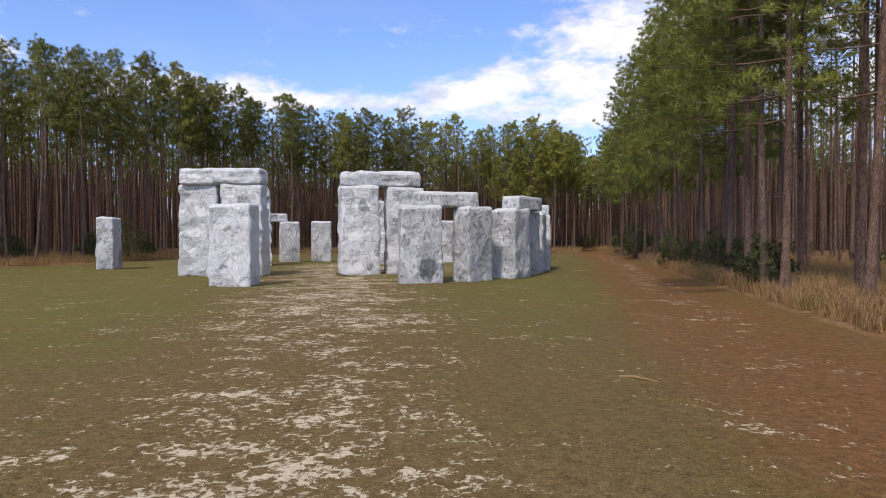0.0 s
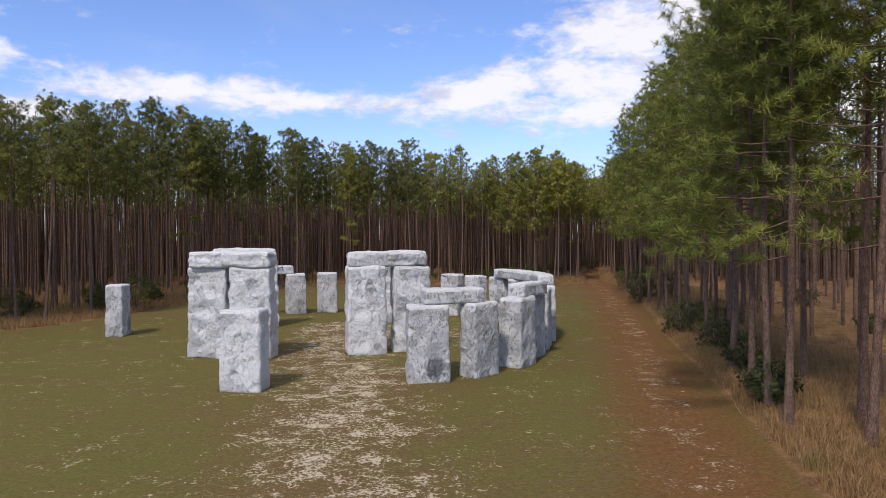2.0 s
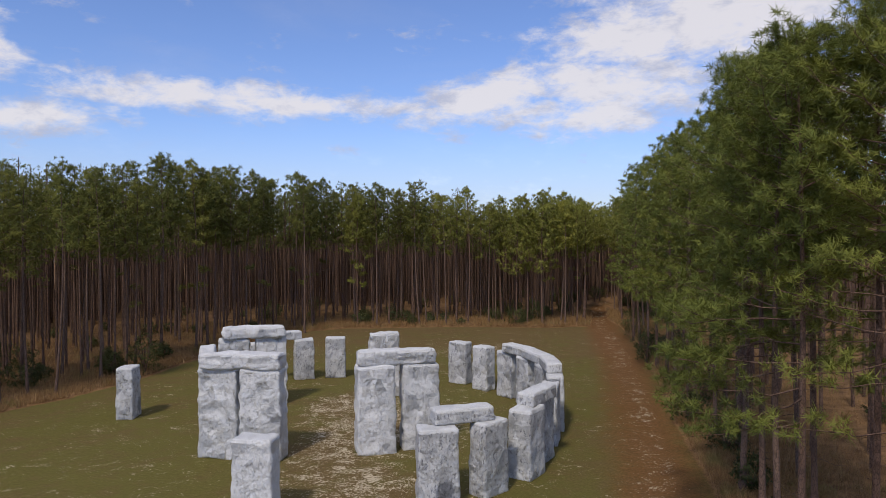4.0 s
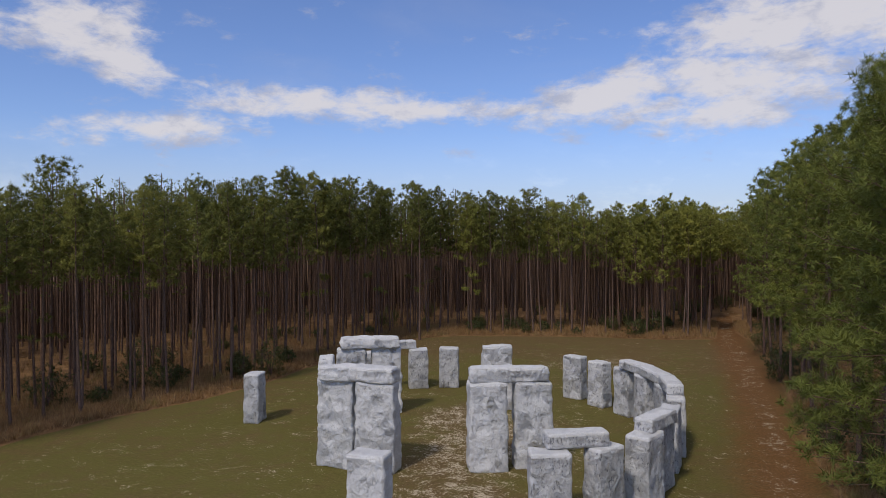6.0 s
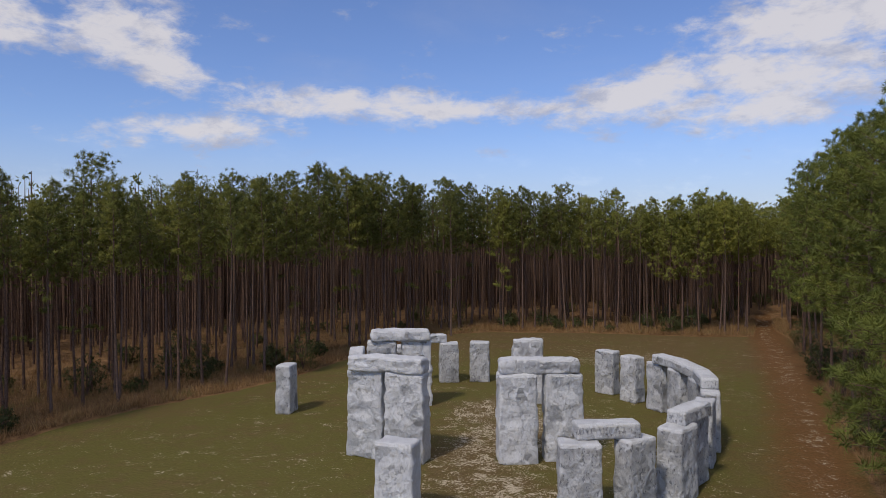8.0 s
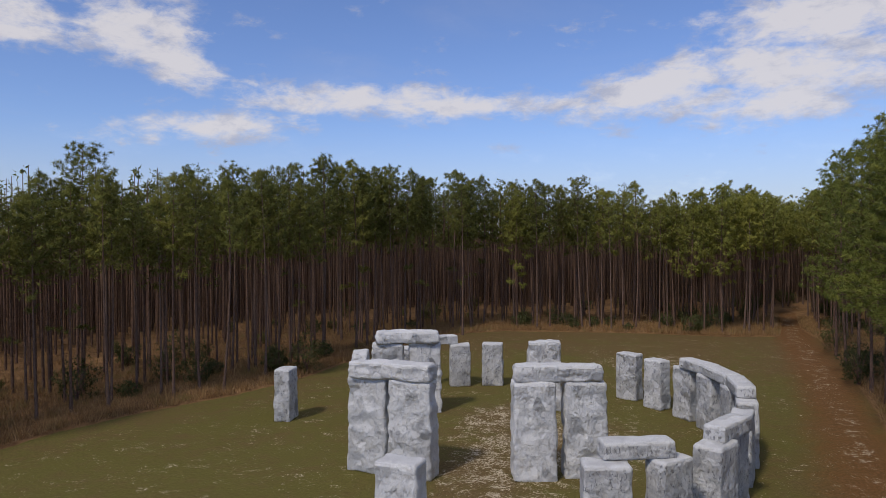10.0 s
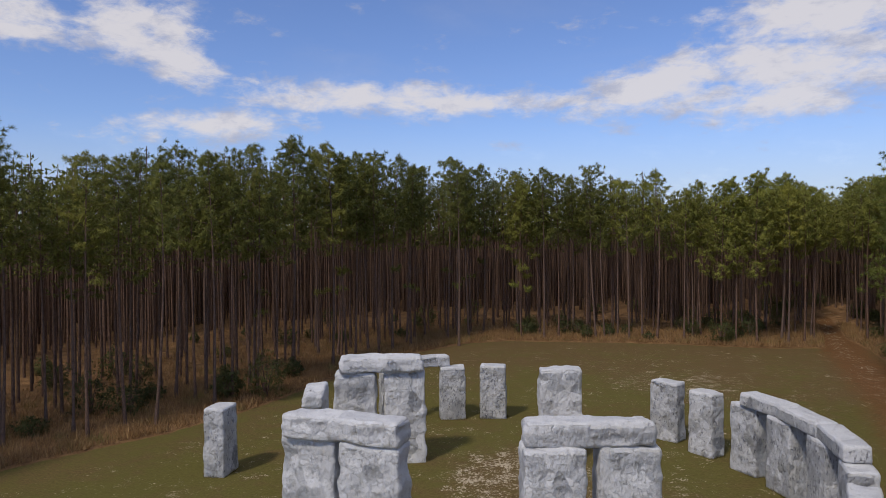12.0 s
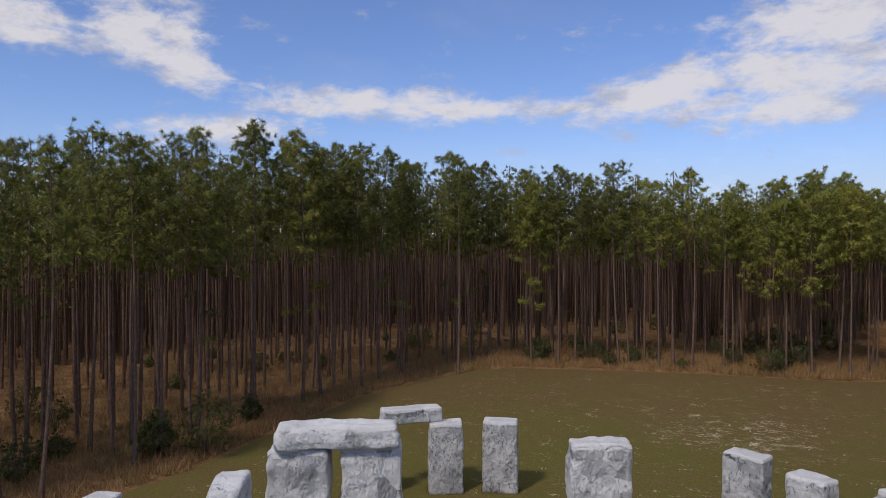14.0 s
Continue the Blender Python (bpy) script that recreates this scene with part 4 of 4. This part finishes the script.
# ---------------------------------------------------------------- shrubs
def shrub_shape(seed, tall, wide, count):
    rng = np.random.default_rng(seed)
    paths, radii = [], []
    for i in range(9):
        a, r = rng.uniform(0, 6.28), rng.uniform(0.3, 0.8) * wide
        paths.append(np.array([(0, 0, -0.1), (0.4 * r * math.cos(a), 0.4 * r * math.sin(a), 0.4 * tall), (r * math.cos(a), r * math.sin(a), tall * rng.uniform(0.6, 0.95))]))
        radii.append(np.array([0.04, 0.028, 0.01]))
    v, q = tubes(paths, radii, 5)
    stems = mesh_of("woody_base", v, q, [BARK], True)
    d = rng.normal(size=(count, 3))
    d /= np.linalg.norm(d, axis=1)[:, None]
    lump = 1 + 0.28 * np.sin(d[:, 0] * 5 + seed) * np.sin(d[:, 1] * 4 + 2 * seed) + 0.2 * np.sin(d[:, 2] * 7 + seed)
    r = rng.uniform(0.35, 1, count) ** 0.5 * lump
    c = np.c_[d[:, 0] * r * wide, d[:, 1] * r * wide, 0.52 * tall + d[:, 2] * r * tall * 0.5]
    d, c = d[c[:, 2] > 0.05], c[c[:, 2] > 0.05]
    v, f, o = tufts(rng, c, d[: len(c)] * 0.5, 7, 0.22, 0.085, 1.0, 0.04)
    return stems, mesh_of("foliage", v, f, [LEAF], True, None, o)


shrubs = [shrub_shape(300 + i, (2.4, 1.6, 3.2, 1.9)[i], (1.3, 1.1, 1.5, 0.9)[i], 240) for i in range(4)]
SHRUBS = [(17.6, 50.0, 2), (17.6, 43.3, 0), (14.6, 31.0, 1), (22.4, 75.5, 2), (18.2, 51.8, 0), (-30.6, 70.2, 2), (-48.5, 74.0, 2), (-28.3, 114.0, 2), (11.7, 109.2, 0),
          (-13.2, 111.4, 1), (13.8, 29.0, 3), (19.5, 47.5, 2), (21.2, 56.5, 0), (24.0, 79.0, 0), (26.5, 96.0, 2), (-33.5, 69.0, 3), (-38.0, 62.5, 0), (-44.2, 54.0, 2), (-41.0, 62.0, 2), (16.0, 36.5, 3)]
wild = cand[(rim > 3) & (rim < 30)]
wild = wild[rng.permutation(len(wild))[:80]] + 1.2
margin = cand[(rim > 2.2) & (rim < 14) & (cand[:, 1] > 104) & (cand[:, 0] > -16) & (cand[:, 0] < 40)]
wild = np.concatenate([wild, margin[rng.permutation(len(margin))[:46]] - 1.1])
for x, y, k in SHRUBS + [(x, y, int(rng.integers(4))) for x, y in wild]:
    bush = new("shrub")
    s = rng.uniform(1.0, 1.35) * (0.78 if x > 10 and y < 60 else 1.0) if (x, y, k) in SHRUBS else rng.uniform(0.6, 1.0)
    bush.matrix_basis = pose(x, y, 0.12, 0, 0, rng.uniform(0, 360)) @ Matrix.Diagonal((s, s, s, 1))
    for name, me in zip(("woody_base", "foliage"), shrubs[k]):
        ob = new(name, me)
        ob.parent = bush
    tagged(bush, "dark green evergreen shrub under the pines", "shrub", "shrubs")


# ---------------------------------------------------------------- grasses
def blades(rng, p, z, tall, wide, lean):
    """Single narrow blades standing at p."""
    k = len(p)
    a = rng.uniform(0, 6.28, k)
    side = np.c_[np.cos(a), np.sin(a), np.zeros(k)] * (wide * rng.uniform(0.6, 1.4, k))[:, None]
    root = np.c_[p, z]
    h = tall * rng.uniform(0.55, 1.2, k)
    tip = root + np.c_[rng.normal(0, lean, (k, 2)) * h[:, None], h]
    v = np.stack([root - side / 2, root + side / 2, tip], 1).reshape(-1, 3)
    return v, np.arange(len(v)).reshape(-1, 3)


def rough_grass():
    rng = np.random.default_rng(21)
    clumps = []
    for lo, hi, y0, y1, count in ((8, 36, 8, 108, 7800), (-70, -22, 18, 116, 15000), (-34, 36, 102, 132, 9000)):
        c = np.c_[rng.uniform(lo, hi, count * 4), rng.uniform(y0, y1, count * 4)]
        d = -into_clearing(c)
        want = np.where(d < 0.2, 0, np.exp(-np.maximum(d - 4.0, 0) / 13.0))
        c = c[rng.uniform(0, 1, len(c)) < want][:count]
        clumps.append(c)
    c = np.concatenate(clumps)
    each = 7
    near = (c[:, 0] > 8) & (c[:, 1] < 60)
    p = np.repeat(c, each, 0) + rng.normal(0, 0.16, (len(c) * each, 2))
    tall = np.repeat(rng.uniform(0.35, 0.95, len(c)), each)
    wide = np.repeat(np.where(near, 0.022, 0.05), each)
    v, f = blades(rng, p, np.full(len(p), 0.10), tall, wide, 0.38)
    # thick arching tussocks where the straw stands beside the track
    c = np.c_[rng.uniform(9, 24, 15000), rng.uniform(12, 52, 15000)]
    d = -into_clearing(c)
    c = c[(d > 0.3) & (rng.uniform(0, 1, len(c)) < np.exp(-np.maximum(d - 2.5, 0) / 4.0))][:3600]
    each = 16
    p = np.repeat(c, each, 0) + rng.normal(0, 0.13, (len(c) * each, 2))
    a, k = rng.uniform(0, 6.28, len(p)), len(p)
    h = np.repeat(rng.uniform(0.35, 0.80, len(c)), each) * rng.uniform(0.6, 1.15, k)
    out = np.c_[np.cos(a), np.sin(a), np.zeros(k)]
    side = np.c_[-np.sin(a), np.cos(a), np.zeros(k)] * 0.009
    root = np.c_[p, np.full(k, 0.05)]
    mid = root + out * (0.16 * h)[:, None] + np.array([0, 0, 1.0]) * (0.62 * h)[:, None]
    tip = mid + out * (rng.uniform(0.15, 0.55, k) * h)[:, None] + np.array([0, 0, 1.0]) * (rng.uniform(0.05, 0.38, k) * h)[:, None]
    w = np.stack([root - side, root + side, mid + side * 0.8, mid - side * 0.8, tip], 1).reshape(-1, 3)
    i = np.arange(k)[:, None] * 5 + len(v)
    tri = np.concatenate([i + [0, 1, 2], i + [0, 2, 3], i + [3, 2, 4]])
    v, f = np.concatenate([v, w]), np.concatenate([f, tri])
    return tagged(new("rough_grass", mesh_of("rough_grass", v, f, [STRAW])), "tall dry straw-coloured grass along the wood's edge", "grass", kind="stuff")


def lawn():
    rng = np.random.default_rng(22)
    count = 260000
    r = 3.2 + 27 * rng.uniform(0, 1, count) ** 1.5
    a = rng.uniform(-0.75, 0.75, count)
    p = np.c_[r * np.sin(a), 1 + r * np.cos(a)]
    thin = (1 - 0.8 * soft(4.2 - to_line(p, PATHWAY), 0, 4)) * (1 - soft(r, 7, 27))
    thin *= 1 - 0.75 * soft(3.6 - to_line(p, TRACK), 0, 3)
    p = p[(rng.uniform(0, 1, count) < thin) & (into_clearing(p) > 0)]
    r = np.hypot(p[:, 0], p[:, 1])
    z = 0.05 * np.sin(p[:, 0] * 0.23 + 1.1) * np.sin(p[:, 1] * 0.19) + 0.025 * np.sin(p[:, 0] * 0.9) * np.cos(p[:, 1] * 0.8) - 0.02
    z -= 0.10 * soft(4 - to_line(p, TRACK), 0, 4)
    v, f = blades(rng, p, z, np.full(len(p), 0.038), 0.006 + 0.0011 * r, 1.1)
    return tagged(new("lawn_grass", mesh_of("lawn_grass", v, f, [BLADE])), "short mown grass with brown dead blades", "grass", kind="stuff")


def stone_fringe():
    """Unmown tufts round the feet of the stones."""
    rng = np.random.default_rng(23)
    spots = []
    for x, y, turn, w, d, h, label in STONES:
        k = 260
        a = rng.uniform(0, 1, k)
        side = rng.integers(0, 4, k)
        gap = np.abs(rng.normal(0.03, 0.06, k))
        u = np.where(side == 0, (a - 0.5) * w, np.where(side == 1, (a - 0.5) * w, np.where(side == 2, w / 2 + gap, -w / 2 - gap)))
        v = np.where(side == 0, d / 2 + gap, np.where(side == 1, -d / 2 - gap, (a - 0.5) * d))
        c, s = math.cos(radians(turn)), math.sin(radians(turn))
        spots.append(np.c_[x + c * u - s * v, y + s * u + c * v])
    p = np.concatenate(spots)
    v, f = blades(rng, p, np.full(len(p), -0.04), np.full(len(p), 0.17), np.full(len(p), 0.022), 0.45)
    return tagged(new("grass_fringe", mesh_of("grass_fringe", v, f, [BLADE])), "unmown grass round the feet of the stones", "grass", kind="stuff")


rough_grass()
lawn()
stone_fringe()


# ---------------------------------------------------------------- small things
def stick(points, girth, label, wood, name="stick"):
    path = np.array(points, float)
    v, q = tubes([path], [np.linspace(girth, girth * 0.45, len(path))], 6)
    ob = new(name, mesh_of(name, v, q, [wood], True))
    return tagged(ob, label, "stick")


stick([(3.02, 11.98, 0.02), (3.18, 11.84, 0.05), (3.36, 11.66, 0.045), (3.5, 11.5, 0.03)], 0.03, "short broken pale pine stick lying on the lawn", STRAW)
